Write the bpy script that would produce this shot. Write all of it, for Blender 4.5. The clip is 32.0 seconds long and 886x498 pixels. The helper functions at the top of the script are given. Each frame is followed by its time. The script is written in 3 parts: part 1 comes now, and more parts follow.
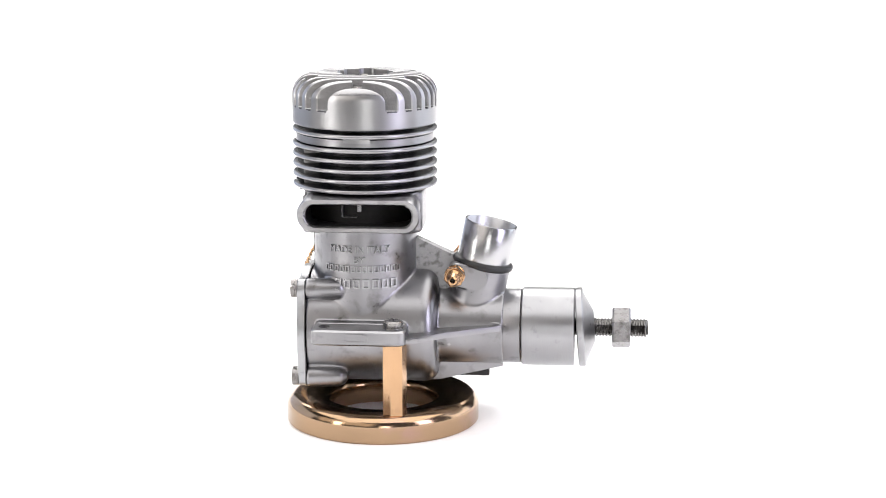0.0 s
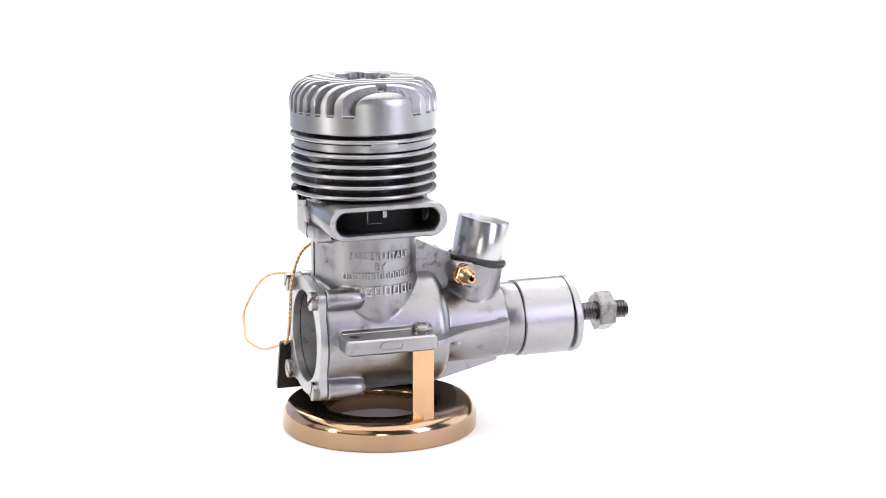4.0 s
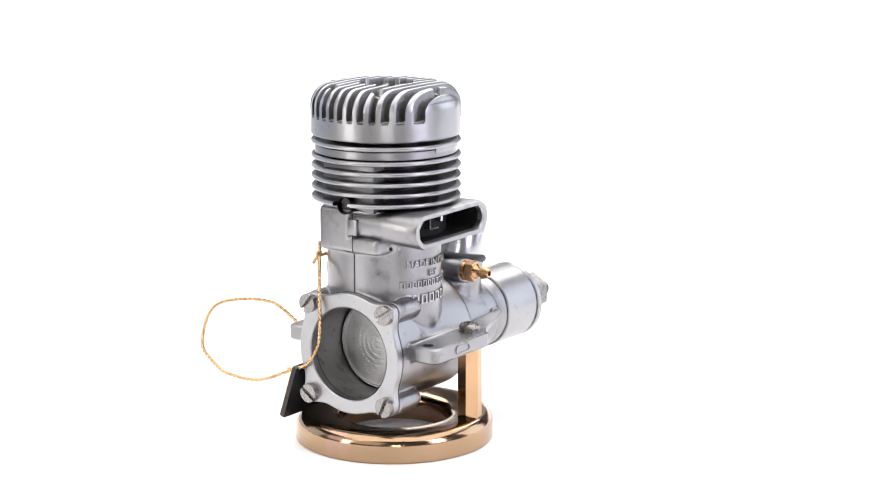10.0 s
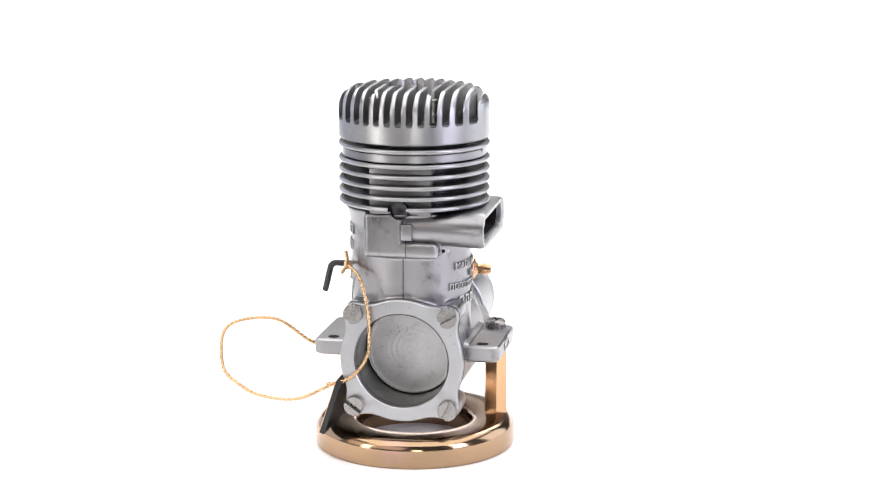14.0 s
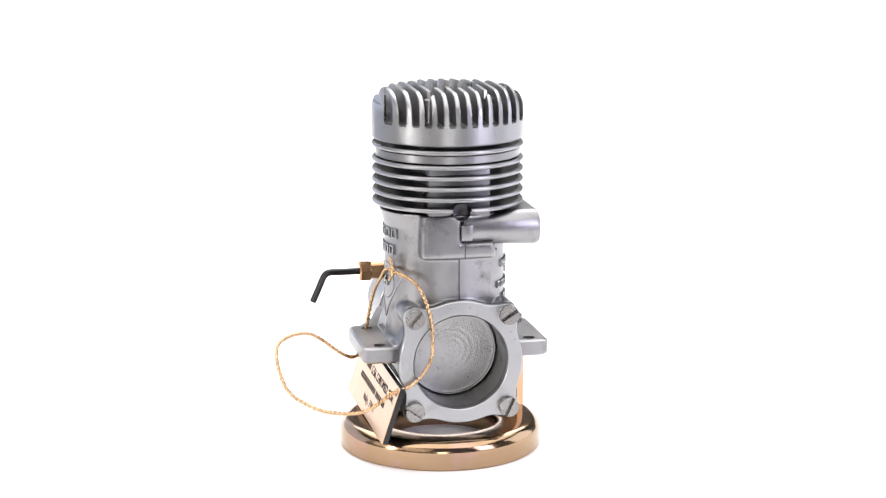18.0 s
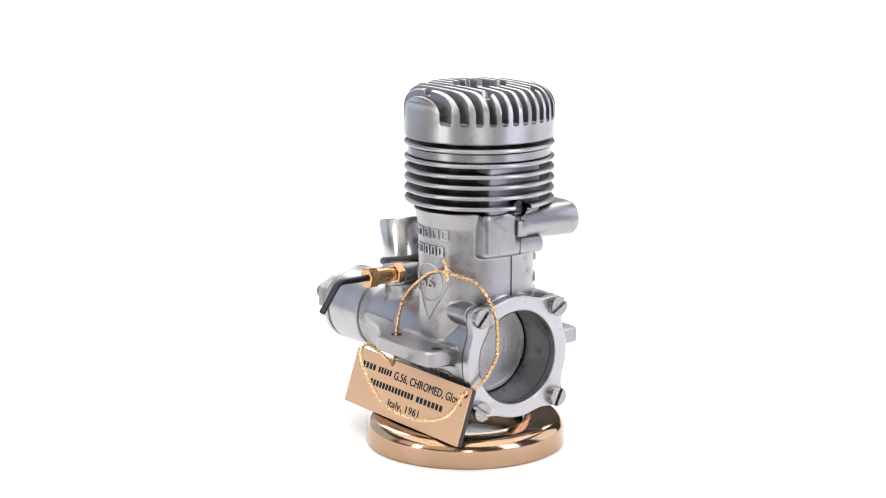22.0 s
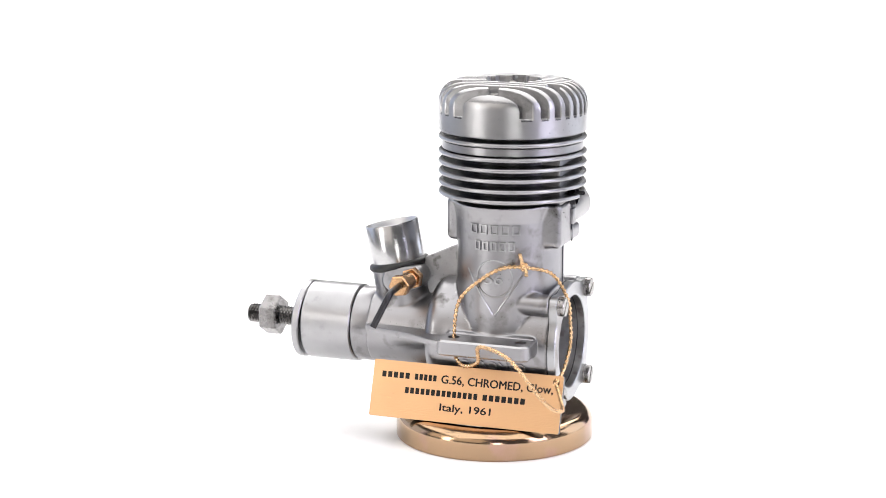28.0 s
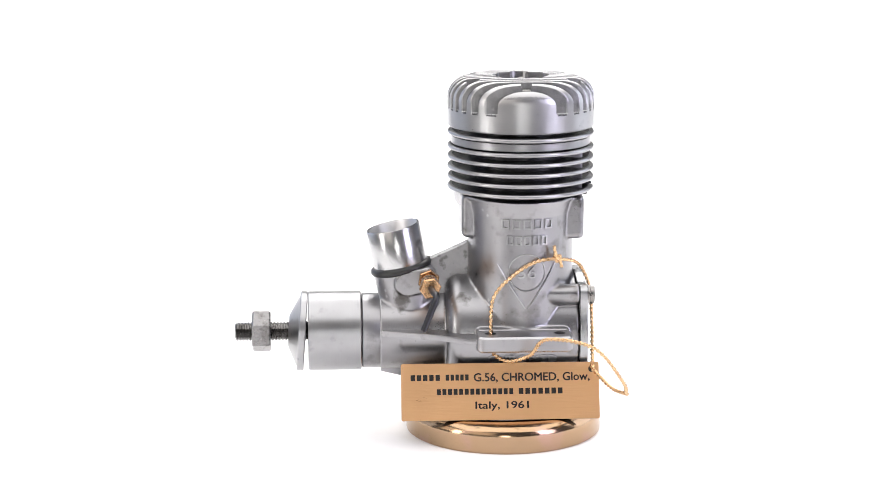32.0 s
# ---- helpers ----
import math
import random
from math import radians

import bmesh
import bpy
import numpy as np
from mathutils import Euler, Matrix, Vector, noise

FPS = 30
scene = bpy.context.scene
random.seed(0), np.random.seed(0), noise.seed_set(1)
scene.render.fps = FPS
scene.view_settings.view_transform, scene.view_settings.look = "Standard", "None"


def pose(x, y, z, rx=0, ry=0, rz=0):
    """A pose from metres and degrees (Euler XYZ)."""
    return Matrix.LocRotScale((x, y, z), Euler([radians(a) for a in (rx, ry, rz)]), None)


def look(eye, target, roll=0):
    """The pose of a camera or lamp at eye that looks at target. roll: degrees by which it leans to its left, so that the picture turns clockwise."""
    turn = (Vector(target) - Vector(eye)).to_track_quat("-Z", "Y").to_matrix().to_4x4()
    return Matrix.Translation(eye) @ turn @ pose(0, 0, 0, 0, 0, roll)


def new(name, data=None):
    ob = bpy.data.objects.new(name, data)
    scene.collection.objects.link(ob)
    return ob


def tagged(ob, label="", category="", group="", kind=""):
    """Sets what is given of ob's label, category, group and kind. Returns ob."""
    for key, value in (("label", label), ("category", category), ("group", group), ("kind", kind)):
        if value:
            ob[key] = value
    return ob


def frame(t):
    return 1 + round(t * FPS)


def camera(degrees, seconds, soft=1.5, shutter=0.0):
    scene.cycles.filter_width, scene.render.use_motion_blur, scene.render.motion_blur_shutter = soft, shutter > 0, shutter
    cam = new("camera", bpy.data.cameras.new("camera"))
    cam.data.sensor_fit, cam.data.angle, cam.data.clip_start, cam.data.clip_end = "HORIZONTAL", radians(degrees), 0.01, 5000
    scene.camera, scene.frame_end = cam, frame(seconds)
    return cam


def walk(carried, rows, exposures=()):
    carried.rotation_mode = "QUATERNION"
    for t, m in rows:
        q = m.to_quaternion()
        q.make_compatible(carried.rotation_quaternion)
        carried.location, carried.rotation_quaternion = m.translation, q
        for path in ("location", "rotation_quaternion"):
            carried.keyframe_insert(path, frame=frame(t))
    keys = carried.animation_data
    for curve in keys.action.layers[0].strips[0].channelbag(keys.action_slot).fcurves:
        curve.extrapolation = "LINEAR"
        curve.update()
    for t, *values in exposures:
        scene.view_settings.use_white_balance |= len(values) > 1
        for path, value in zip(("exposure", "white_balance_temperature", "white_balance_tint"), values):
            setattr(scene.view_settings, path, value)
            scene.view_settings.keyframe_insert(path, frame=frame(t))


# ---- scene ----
cam = camera(24.52, 32.0, soft=0.75)

# ---- the camera stands still; the engine turns on a turntable whose axis is the world's z axis ----
EYE = pose(0, -0.5856, 0.1774, 90 - 12.0, 0, -0.04)
walk(cam, [(0, EYE), (32, EYE)])
# a gently stopped-down lens, sharp on the cylinder
cam.data.dof.use_dof, cam.data.dof.focus_distance, cam.data.dof.aperture_fstop = True, 0.588, 14.0

AXIS = (0.01802, -0.00425)          # the turntable's axis, in the stand's own space


def turned(t):
    a = radians(-4.91 + 6.03 * t - 0.005 * t * t)
    c, s = math.cos(a), math.sin(a)
    x, y = -AXIS[0], -AXIS[1]
    return Matrix.Translation((c * x - s * y, s * x + c * y, 0)) @ Matrix.Rotation(a, 4, "Z")


TURN = [(t, turned(t)) for t in range(33)]

# ---- light ----
world = bpy.data.worlds.new("studio")
scene.world = world
world.use_nodes = True
world.node_tree.nodes["Background"].inputs["Color"].default_value = (0.95, 0.97, 1.0, 1)
world.node_tree.nodes["Background"].inputs["Strength"].default_value = 0.25
scene.view_settings.exposure = -0.30


def area(name, eye, target, sx, sy, watts, colour):
    data = bpy.data.lights.new(name, "AREA")
    data.shape, data.size, data.size_y, data.energy, data.color = "RECTANGLE", sx, sy, watts, colour
    ob = new(name, data)
    ob.matrix_world = look(eye, target)
    return ob


area("softbox_top", (0.0, -0.05, 1.2), (0, 0.0, 0), 2.3, 2.2, 45, (1.0, 0.975, 0.965))
# added fill from behind, thins the engine's shadow on the paper
area("shadow_fill_back", (0.0, 0.80, 0.80), (0, 0.05, 0), 1.2, 0.5, 11, (1.0, 0.98, 0.97))
area("strip_right", (0.46, -0.37, 0.23), (0, 0, 0.06), 0.19, 0.37, 1.95, (0.83, 0.79, 1.0))
area("strip_left", (-0.50, -0.35, 0.15), (0, 0, 0.08), 0.10, 0.32, 0.85, (1.0, 0.97, 0.95))
area("strip_front", (0.04, -0.92, 0.10), (0, 0, 0.06), 0.14, 0.22, 0.85, (1.0, 0.98, 0.96))
area("panel_front", (-0.78, -0.70, 0.50), (0, 0, 0.03), 1.5, 0.60, 3.6, (1.0, 0.91, 0.84))
area("panel_left", (-0.62, 0.42, 0.22), (0, 0, 0.05), 1.0, 0.45, 1.9, (0.72, 0.80, 1.0))
area("panel_right", (0.66, 0.22, 0.25), (0, 0, 0.06), 0.5, 0.5, 2.2, (0.84, 0.88, 1.0))


# ---- materials ----
def material(name, colour, metallic, rough, spread=0.08, grain=2500.0, bump=0.05, stretch=(1, 1, 1), stain=None, stain_scale=70.0,
             stain_at=0.55, coat=0.0, tint=0.06, bump_size=0.0002, pits=0.0, wear=0.0, grime=()):
    m = bpy.data.materials.new(name)
    m.use_nodes = True
    nt = m.node_tree
    n, l = nt.nodes, nt.links
    b = n["Principled BSDF"]
    b.inputs["Metallic"].default_value = metallic
    b.inputs["Coat Weight"].default_value = coat
    tc = n.new("ShaderNodeTexCoord")
    mp = n.new("ShaderNodeMapping")
    mp.inputs["Scale"].default_value = stretch
    l.new(tc.outputs["Object"], mp.inputs["Vector"])
    fine = n.new("ShaderNodeTexNoise")
    fine.inputs["Scale"].default_value, fine.inputs["Detail"].default_value = grain, 4
    l.new(mp.outputs["Vector"], fine.inputs["Vector"])
    big = n.new("ShaderNodeTexNoise")
    big.inputs["Scale"].default_value, big.inputs["Detail"].default_value = stain_scale, 6
    l.new(tc.outputs["Object"], big.inputs["Vector"])
    # colour: base, varied by both noises, with stains
    ramp = n.new("ShaderNodeValToRGB")
    ramp.color_ramp.elements[0].position, ramp.color_ramp.elements[1].position = 0.3, 0.7
    ramp.color_ramp.elements[0].color = (*[c * (1 - tint) for c in colour], 1)
    ramp.color_ramp.elements[1].color = (*[min(1, c * (1 + tint)) for c in colour], 1)
    l.new(big.outputs["Fac"], ramp.inputs["Fac"])
    mix = n.new("ShaderNodeMix")
    mix.data_type = "RGBA"
    l.new(ramp.outputs["Color"], mix.inputs["A"])
    mix.inputs["B"].default_value = (*(stain or colour), 1)
    st = n.new("ShaderNodeTexNoise")
    st.inputs["Scale"].default_value, st.inputs["Detail"].default_value = stain_scale * 3.1, 8
    l.new(tc.outputs["Object"], st.inputs["Vector"])
    sr = n.new("ShaderNodeMapRange")
    sr.inputs["From Min"].default_value, sr.inputs["From Max"].default_value = stain_at, stain_at + 0.12
    sr.inputs["To Max"].default_value = 0.7
    l.new(st.outputs["Fac"], sr.inputs["Value"])
    l.new(sr.outputs["Result"], mix.inputs["Factor"])
    l.new(mix.outputs["Result"], b.inputs["Base Color"])
    if pits:
        # scattered small casting pits, where a coarse noise lets them come
        vo = n.new("ShaderNodeTexVoronoi")
        vo.inputs["Scale"].default_value = pits
        l.new(tc.outputs["Object"], vo.inputs["Vector"])
        pr = n.new("ShaderNodeMapRange")
        pr.inputs["From Min"].default_value, pr.inputs["From Max"].default_value = 0.17, 0.07
        l.new(vo.outputs["Distance"], pr.inputs["Value"])
        gate = n.new("ShaderNodeMapRange")
        gate.inputs["From Min"].default_value, gate.inputs["From Max"].default_value = 0.56, 0.70
        l.new(big.outputs["Fac"], gate.inputs["Value"])
        pm = n.new("ShaderNodeMath")
        pm.operation = "MULTIPLY"
        l.new(pr.outputs["Result"], pm.inputs[0])
        l.new(gate.outputs["Result"], pm.inputs[1])
        dark = n.new("ShaderNodeMix")
        dark.data_type = "RGBA"
        dark.inputs["B"].default_value = (*[c * 0.5 for c in colour], 1)
        l.new(pm.outputs[0], dark.inputs["Factor"])
        l.new(mix.outputs["Result"], dark.inputs["A"])
        l.new(dark.outputs["Result"], b.inputs["Base Color"])
    if wear:
        # raised edges rubbed bright by handling
        ge = n.new("ShaderNodeNewGeometry")
        wr = n.new("ShaderNodeMapRange")
        wr.inputs["From Min"].default_value, wr.inputs["From Max"].default_value = 0.515, 0.60
        wr.inputs["To Max"].default_value = wear
        l.new(ge.outputs["Pointiness"], wr.inputs["Value"])
        rub = n.new("ShaderNodeMix")
        rub.data_type = "RGBA"
        rub.inputs["B"].default_value = (*[min(0.75, c * 2.0) for c in colour], 1)
        l.new(wr.outputs["Result"], rub.inputs["Factor"])
        l.new(b.inputs["Base Color"].links[0].from_socket, rub.inputs["A"])
        l.new(rub.outputs["Result"], b.inputs["Base Color"])
    for gx, gy, gz, gr in grime:
        # a patch of old oil and dust, broken up by noise
        ds = n.new("ShaderNodeVectorMath")
        ds.operation = "DISTANCE"
        l.new(tc.outputs["Object"], ds.inputs[0])
        ds.inputs[1].default_value = (gx * 0.001, gy * 0.001, gz * 0.001)
        near = n.new("ShaderNodeMapRange")
        near.inputs["From Min"].default_value, near.inputs["From Max"].default_value = gr * 0.001, gr * 0.0003
        near.inputs["To Max"].default_value = 0.30
        l.new(ds.outputs["Value"], near.inputs["Value"])
        patch = n.new("ShaderNodeMath")
        patch.operation = "ADD"
        l.new(near.outputs["Result"], patch.inputs[0])
        l.new(st.outputs["Fac"], patch.inputs[1])
        cut = n.new("ShaderNodeMapRange")
        cut.inputs["From Min"].default_value, cut.inputs["From Max"].default_value = 0.70, 0.86
        cut.inputs["To Max"].default_value = 0.75
        l.new(patch.outputs[0], cut.inputs["Value"])
        dirt = n.new("ShaderNodeMix")
        dirt.data_type = "RGBA"
        dirt.inputs["B"].default_value = (0.07, 0.065, 0.06, 1)
        l.new(cut.outputs["Result"], dirt.inputs["Factor"])
        l.new(b.inputs["Base Color"].links[0].from_socket, dirt.inputs["A"])
        l.new(dirt.outputs["Result"], b.inputs["Base Color"])
    # roughness
    rr = n.new("ShaderNodeMapRange")
    rr.inputs["From Min"].default_value, rr.inputs["From Max"].default_value = 0.3, 0.7
    rr.inputs["To Min"].default_value, rr.inputs["To Max"].default_value = rough - spread, rough + spread
    add = n.new("ShaderNodeMath")
    add.operation = "ADD"
    half = n.new("ShaderNodeMath")
    half.operation = "MULTIPLY"
    half.inputs[1].default_value = 0.5
    l.new(fine.outputs["Fac"], add.inputs[0])
    l.new(big.outputs["Fac"], add.inputs[1])
    l.new(add.outputs[0], half.inputs[0])
    l.new(half.outputs[0], rr.inputs["Value"])
    l.new(rr.outputs["Result"], b.inputs["Roughness"])
    if bump:
        bp = n.new("ShaderNodeBump")
        bp.inputs["Strength"].default_value, bp.inputs["Distance"].default_value = bump, bump_size
        l.new(fine.outputs["Fac"], bp.inputs["Height"])
        l.new(bp.outputs["Normal"], b.inputs["Normal"])
    return m


CAST = material("cast_aluminium", (0.325, 0.322, 0.332), 1, 0.34, 0.08, 3600, 0.20, stain=(0.21, 0.205, 0.21), stain_at=0.58, tint=0.09, pits=900)
CASE = material("handled_cast_aluminium", (0.315, 0.312, 0.322), 1, 0.33, 0.08, 3800, 0.17, stain=(0.20, 0.195, 0.195), stain_at=0.56, tint=0.13, pits=700, wear=0.45, grime=((31.0, 8.0, 38.5, 6.0), (13.0, 10.0, 40.0, 5.0), (18.0, -9.5, 41.0, 5.0), (-20.0, 9.0, 69.0, 4.0), (0.0, 17.0, 22.0, 6.0)))
ROUGH_CAST = material("rough_cast_aluminium", (0.34, 0.34, 0.345), 1, 0.5, 0.1, 1100, 1.0, stain=(0.12, 0.118, 0.115), stain_at=0.52, stain_scale=130, tint=0.14, pits=650)
HEAD = material("cast_head_aluminium", (0.46, 0.46, 0.465), 1, 0.33, 0.07, 2400, 0.13, (1, 1, 1), stain=(0.38, 0.38, 0.39), stain_at=0.60, tint=0.08, pits=520)
# rough cast rib walls, their colour lowered for the shade inside the slots
RIB_SIDE = material("rough_shaded_rib_side", (0.27, 0.27, 0.275), 1, 0.40, 0.12, 800, 1.0, stain=(0.22, 0.22, 0.22), stain_at=0.56, tint=0.12, pits=700)
# near-black metal: the shade between the cooling fins put into the colour
GAP_SHADE = material("gap_shade_metal", (0.05, 0.05, 0.052), 1, 0.34, 0.08, 1200, 0.1, (1, 1, 6))
RAISED = material("rubbed_raised_casting", (0.40, 0.40, 0.41), 1, 0.30, 0.06, 3000, 0.15, stain=(0.28, 0.28, 0.28), stain_at=0.6)
FINS = material("finned_aluminium", (0.38, 0.38, 0.39), 1, 0.32, 0.04, 1200, 0.03, (1, 1, 3), stain=(0.31, 0.31, 0.31), stain_at=0.62, tint=0.08)
# cast pad coloured below the fins, to paint in the shade of the gaps
PAD = material("shaded_cast_pad", (0.20, 0.20, 0.205), 1, 0.36, 0.08, 1600, 0.2, stain=(0.12, 0.12, 0.12), stain_at=0.6)
BRIGHT_X = material("bright_turned_aluminium", (0.37, 0.37, 0.38), 1, 0.34, 0.05, 500, 0.14, (16, 0.3, 0.3), stain=(0.29, 0.29, 0.30), stain_at=0.60, stain_scale=110, tint=0.07, pits=300)
BRIGHT_Z = material("bright_turned_tube", (0.50, 0.50, 0.505), 1, 0.25, 0.03, 900, 0.03, (0.15, 0.15, 10), tint=0.05)
BRIGHT_Z.node_tree.nodes["Mapping"].inputs["Rotation"].default_value = (0, radians(-11.5), 0)
LAPPED = material("machined_face", (0.42, 0.425, 0.435), 1, 0.34, 0.10, 2200, 0.30, stain=(0.35, 0.35, 0.355), stain_at=0.60, tint=0.09, pits=420)
STEEL = material("steel", (0.32, 0.31, 0.30), 1, 0.30, 0.1, 1500, 0.2, stain=(0.13, 0.12, 0.11), stain_at=0.56)
NUT_STEEL = material("worn_nut_steel", (0.23, 0.225, 0.225), 1, 0.27, 0.09, 1300, 0.30, stain=(0.11, 0.105, 0.10), stain_at=0.53, stain_scale=120)
DARK_STEEL = material("oiled_steel", (0.20, 0.195, 0.19), 1, 0.24, 0.1, 1800, 0.3, stain=(0.06, 0.055, 0.05), stain_at=0.55)
BLACK_STEEL = material("blackened_steel", (0.055, 0.055, 0.06), 1, 0.35, 0.08, 1500, 0.1)
BRASS = material("brass", (0.57, 0.345, 0.185), 1, 0.25, 0.08, 1200, 0.12, stain=(0.32, 0.18, 0.085), stain_at=0.6, tint=0.12)
BRONZE = material("polished_bronze", (0.42, 0.285, 0.175), 1, 0.15, 0.05, 500, 0.05, (1, 1, 12), stain=(0.47, 0.30, 0.24), stain_at=0.56, stain_scale=30, tint=0.12)
POST = material("bright_brass_bar", (0.55, 0.345, 0.195), 1, 0.19, 0.06, 500, 0.14, (8, 8, 1), stain=(0.42, 0.26, 0.15), stain_at=0.6, tint=0.1)
CORD = material("gold_cord", (0.68, 0.45, 0.25), 1, 0.27, 0.08, 2500, 0.2, stain=(0.42, 0.26, 0.12), stain_at=0.6)
PLATE = material("lacquered_brass_face", (0.66, 0.385, 0.185), 0.8, 0.34, 0.08, 350, 0.30, (0.5, 18, 18), stain=(0.56, 0.33, 0.16), stain_at=0.74, tint=0.035, stain_scale=60, coat=0.7)
PLATE.node_tree.nodes["Principled BSDF"].inputs["Coat IOR"].default_value = 1.75
PLATE.node_tree.nodes["Principled BSDF"].inputs["Coat Roughness"].default_value = 0.14
BLACK = material("black_plastic", (0.012, 0.012, 0.013), 0, 0.35, 0.1, 900, 0.05)
RUBBER = material("black_rubber", (0.012, 0.012, 0.012), 0, 0.38, 0.05, 900, 0.05)
INK = material("engraved_black", (0.008, 0.006, 0.005), 0, 0.85, 0.05, 900, 0.0)
# near-black with little gloss: exhaust inside, intake floor, blow holes
MATTE_BLACK = material("matte_black", (0.010, 0.0095, 0.009), 0, 0.7, 0.1, 1500, 0.3, stain=(0.005, 0.005, 0.005), stain_at=0.5)
MATTE_BLACK.node_tree.nodes["Principled BSDF"].inputs["Specular IOR Level"].default_value = 0.25
LIP = material("filed_aluminium", (0.42, 0.42, 0.425), 1, 0.42, 0.1, 1500, 0.8, stain=(0.3, 0.3, 0.3), stain_at=0.55, pits=800)
DARK_ALU = material("darkened_aluminium", (0.12, 0.12, 0.125), 1, 0.28, 0.08, 1200, 0.1, (1, 1, 6))
THROAT = material("throat_aluminium", (0.55, 0.55, 0.56), 1, 0.36, 0.08, 500, 0.3, (1, 1, 16))
STAINED = material("stained_casting", (0.42, 0.42, 0.42), 0.9, 0.35, 0.12, 2000, 0.7, stain=(0.34, 0.335, 0.33), stain_at=0.56, stain_scale=110, tint=0.16, pits=500)
BORE_WALL = material("oil_stained_bore", (0.36, 0.357, 0.36), 1.0, 0.36, 0.1, 900, 0.3, (16, 1, 1), stain=(0.19, 0.175, 0.165), stain_at=0.56, stain_scale=110, tint=0.16, pits=420)
PAPER = material("white_paper", (0.94, 0.937, 0.93), 0, 0.7, 0.05, 400, 0.02, tint=0.01, stain=(0.92, 0.91, 0.90))
WALL = material("dark_grey_wall", (0.10, 0.10, 0.105), 0, 0.8, 0.05, 60, 0.02, stain_scale=3)

# ---- mesh helpers; lengths in millimetres ----
MM = 0.001
ALONG_X = Matrix.Rotation(radians(90), 4, "Y")
ALONG_Y = Matrix.Rotation(radians(-90), 4, "X")


def finish(bm, sharp=35):
    bmesh.ops.recalc_face_normals(bm, faces=bm.faces)
    bmesh.ops.scale(bm, vec=(MM, MM, MM), verts=bm.verts)
    me = bpy.data.meshes.new("mesh")
    bm.to_mesh(me)
    bm.free()
    me.polygons.foreach_set("use_smooth", [True] * len(me.polygons))
    me.set_sharp_from_angle(angle=radians(sharp))
    return me


def part(name, bm, mat, parent, label="", sharp=35):
    me = finish(bm, sharp) if isinstance(bm, bmesh.types.BMesh) else bm
    ob = new(name, me)
    if not me.materials:
        me.materials.append(mat)
    ob.parent = parent
    return tagged(ob, label) if label else ob


def lathe(bm, prof, m=Matrix(), seg=64, closed=False):
    """Turn a profile of (radius, height) round the local z axis."""
    rings = []
    for r, z in prof:
        if r < 1e-6:
            rings.append([bm.verts.new(m @ Vector((0, 0, z)))])
        else:
            rings.append([bm.verts.new(m @ Vector((r * math.cos(2 * math.pi * k / seg), r * math.sin(2 * math.pi * k / seg), z))) for k in range(seg)])
    pairs = list(zip(rings, rings[1:])) + ([(rings[-1], rings[0])] if closed else [])
    for a, b in pairs:
        for k in range(seg):
            j = (k + 1) % seg
            if len(a) == 1 and len(b) == 1:
                continue
            if len(a) == 1:
                bm.faces.new((a[0], b[k], b[j]))
            elif len(b) == 1:
                bm.faces.new((a[k], a[j], b[0]))
            else:
                bm.faces.new((a[k], a[j], b[j], b[k]))
    return bm


def arc(cx, cz, r, a0, a1, n=6):
    return [(cx + r * math.cos(radians(a0 + (a1 - a0) * k / n)), cz + r * math.sin(radians(a0 + (a1 - a0) * k / n))) for k in range(n + 1)]


def rod(bm, r, z0, z1, m=Matrix(), seg=32, bev=0.2):
    return lathe(bm, [(0, z0), (r - bev, z0), (r, z0 + bev), (r, z1 - bev), (r - bev, z1), (0, z1)], m, seg)


def prism(bm, outline, z0, z1, m=Matrix(), bev=0.0):
    """Extrude a closed outline of (x, y) from z0 to z1; bev narrows both ends."""
    cx = sum(p[0] for p in outline) / len(outline)
    cy = sum(p[1] for p in outline) / len(outline)

    def ring(z, inset):
        out = []
        for x, y in outline:
            d = math.hypot(x - cx, y - cy) or 1
            k = max(0.0, 1 - inset / d)
            out.append(bm.verts.new(m @ Vector((cx + (x - cx) * k, cy + (y - cy) * k, z))))
        return out
    levels = [(z0, bev), (z0 + bev, 0), (z1 - bev, 0), (z1, bev)] if bev else [(z0, 0), (z1, 0)]
    rings = [ring(z, i) for z, i in levels]
    n = len(outline)
    for a, b in zip(rings, rings[1:]):
        for k in range(n):
            bm.faces.new((a[k], a[(k + 1) % n], b[(k + 1) % n], b[k]))
    bm.faces.new(rings[0][::-1])
    bm.faces.new(rings[-1])
    return bm


def hexagon(af, turn=0):
    r = af / math.sqrt(3)
    return [(r * math.cos(radians(60 * k + turn)), r * math.sin(radians(60 * k + turn))) for k in range(6)]


def stadium(x0, x1, z0, z1, r=None, n=10):
    """A rounded slot's outline in the plane of its first two axes."""
    r = (z1 - z0) / 2 if r is None else r
    pts = []
    for cx, cz, a in ((x1 - r, z1 - r, 0), (x0 + r, z1 - r, 90), (x0 + r, z0 + r, 180), (x1 - r, z0 + r, 270)):
        pts += [(cx + r * math.cos(radians(a + 90 * k / n)), cz + r * math.sin(radians(a + 90 * k / n))) for k in range(n + 1)]
    return pts


def rbox(bm, x0, x1, y0, y1, z0, z1, bev=0.5, segs=2, m=Matrix()):
    made = bmesh.ops.create_cube(bm, size=1.0, matrix=m @ Matrix.Translation(((x0 + x1) / 2, (y0 + y1) / 2, (z0 + z1) / 2)) @ Matrix.Diagonal((x1 - x0, y1 - y0, z1 - z0, 1)))
    if bev:
        es = {e for v in made["verts"] for e in v.link_edges}
        bmesh.ops.bevel(bm, geom=list(es), offset=bev, segments=segs, affect="EDGES", profile=0.5)
    return bm


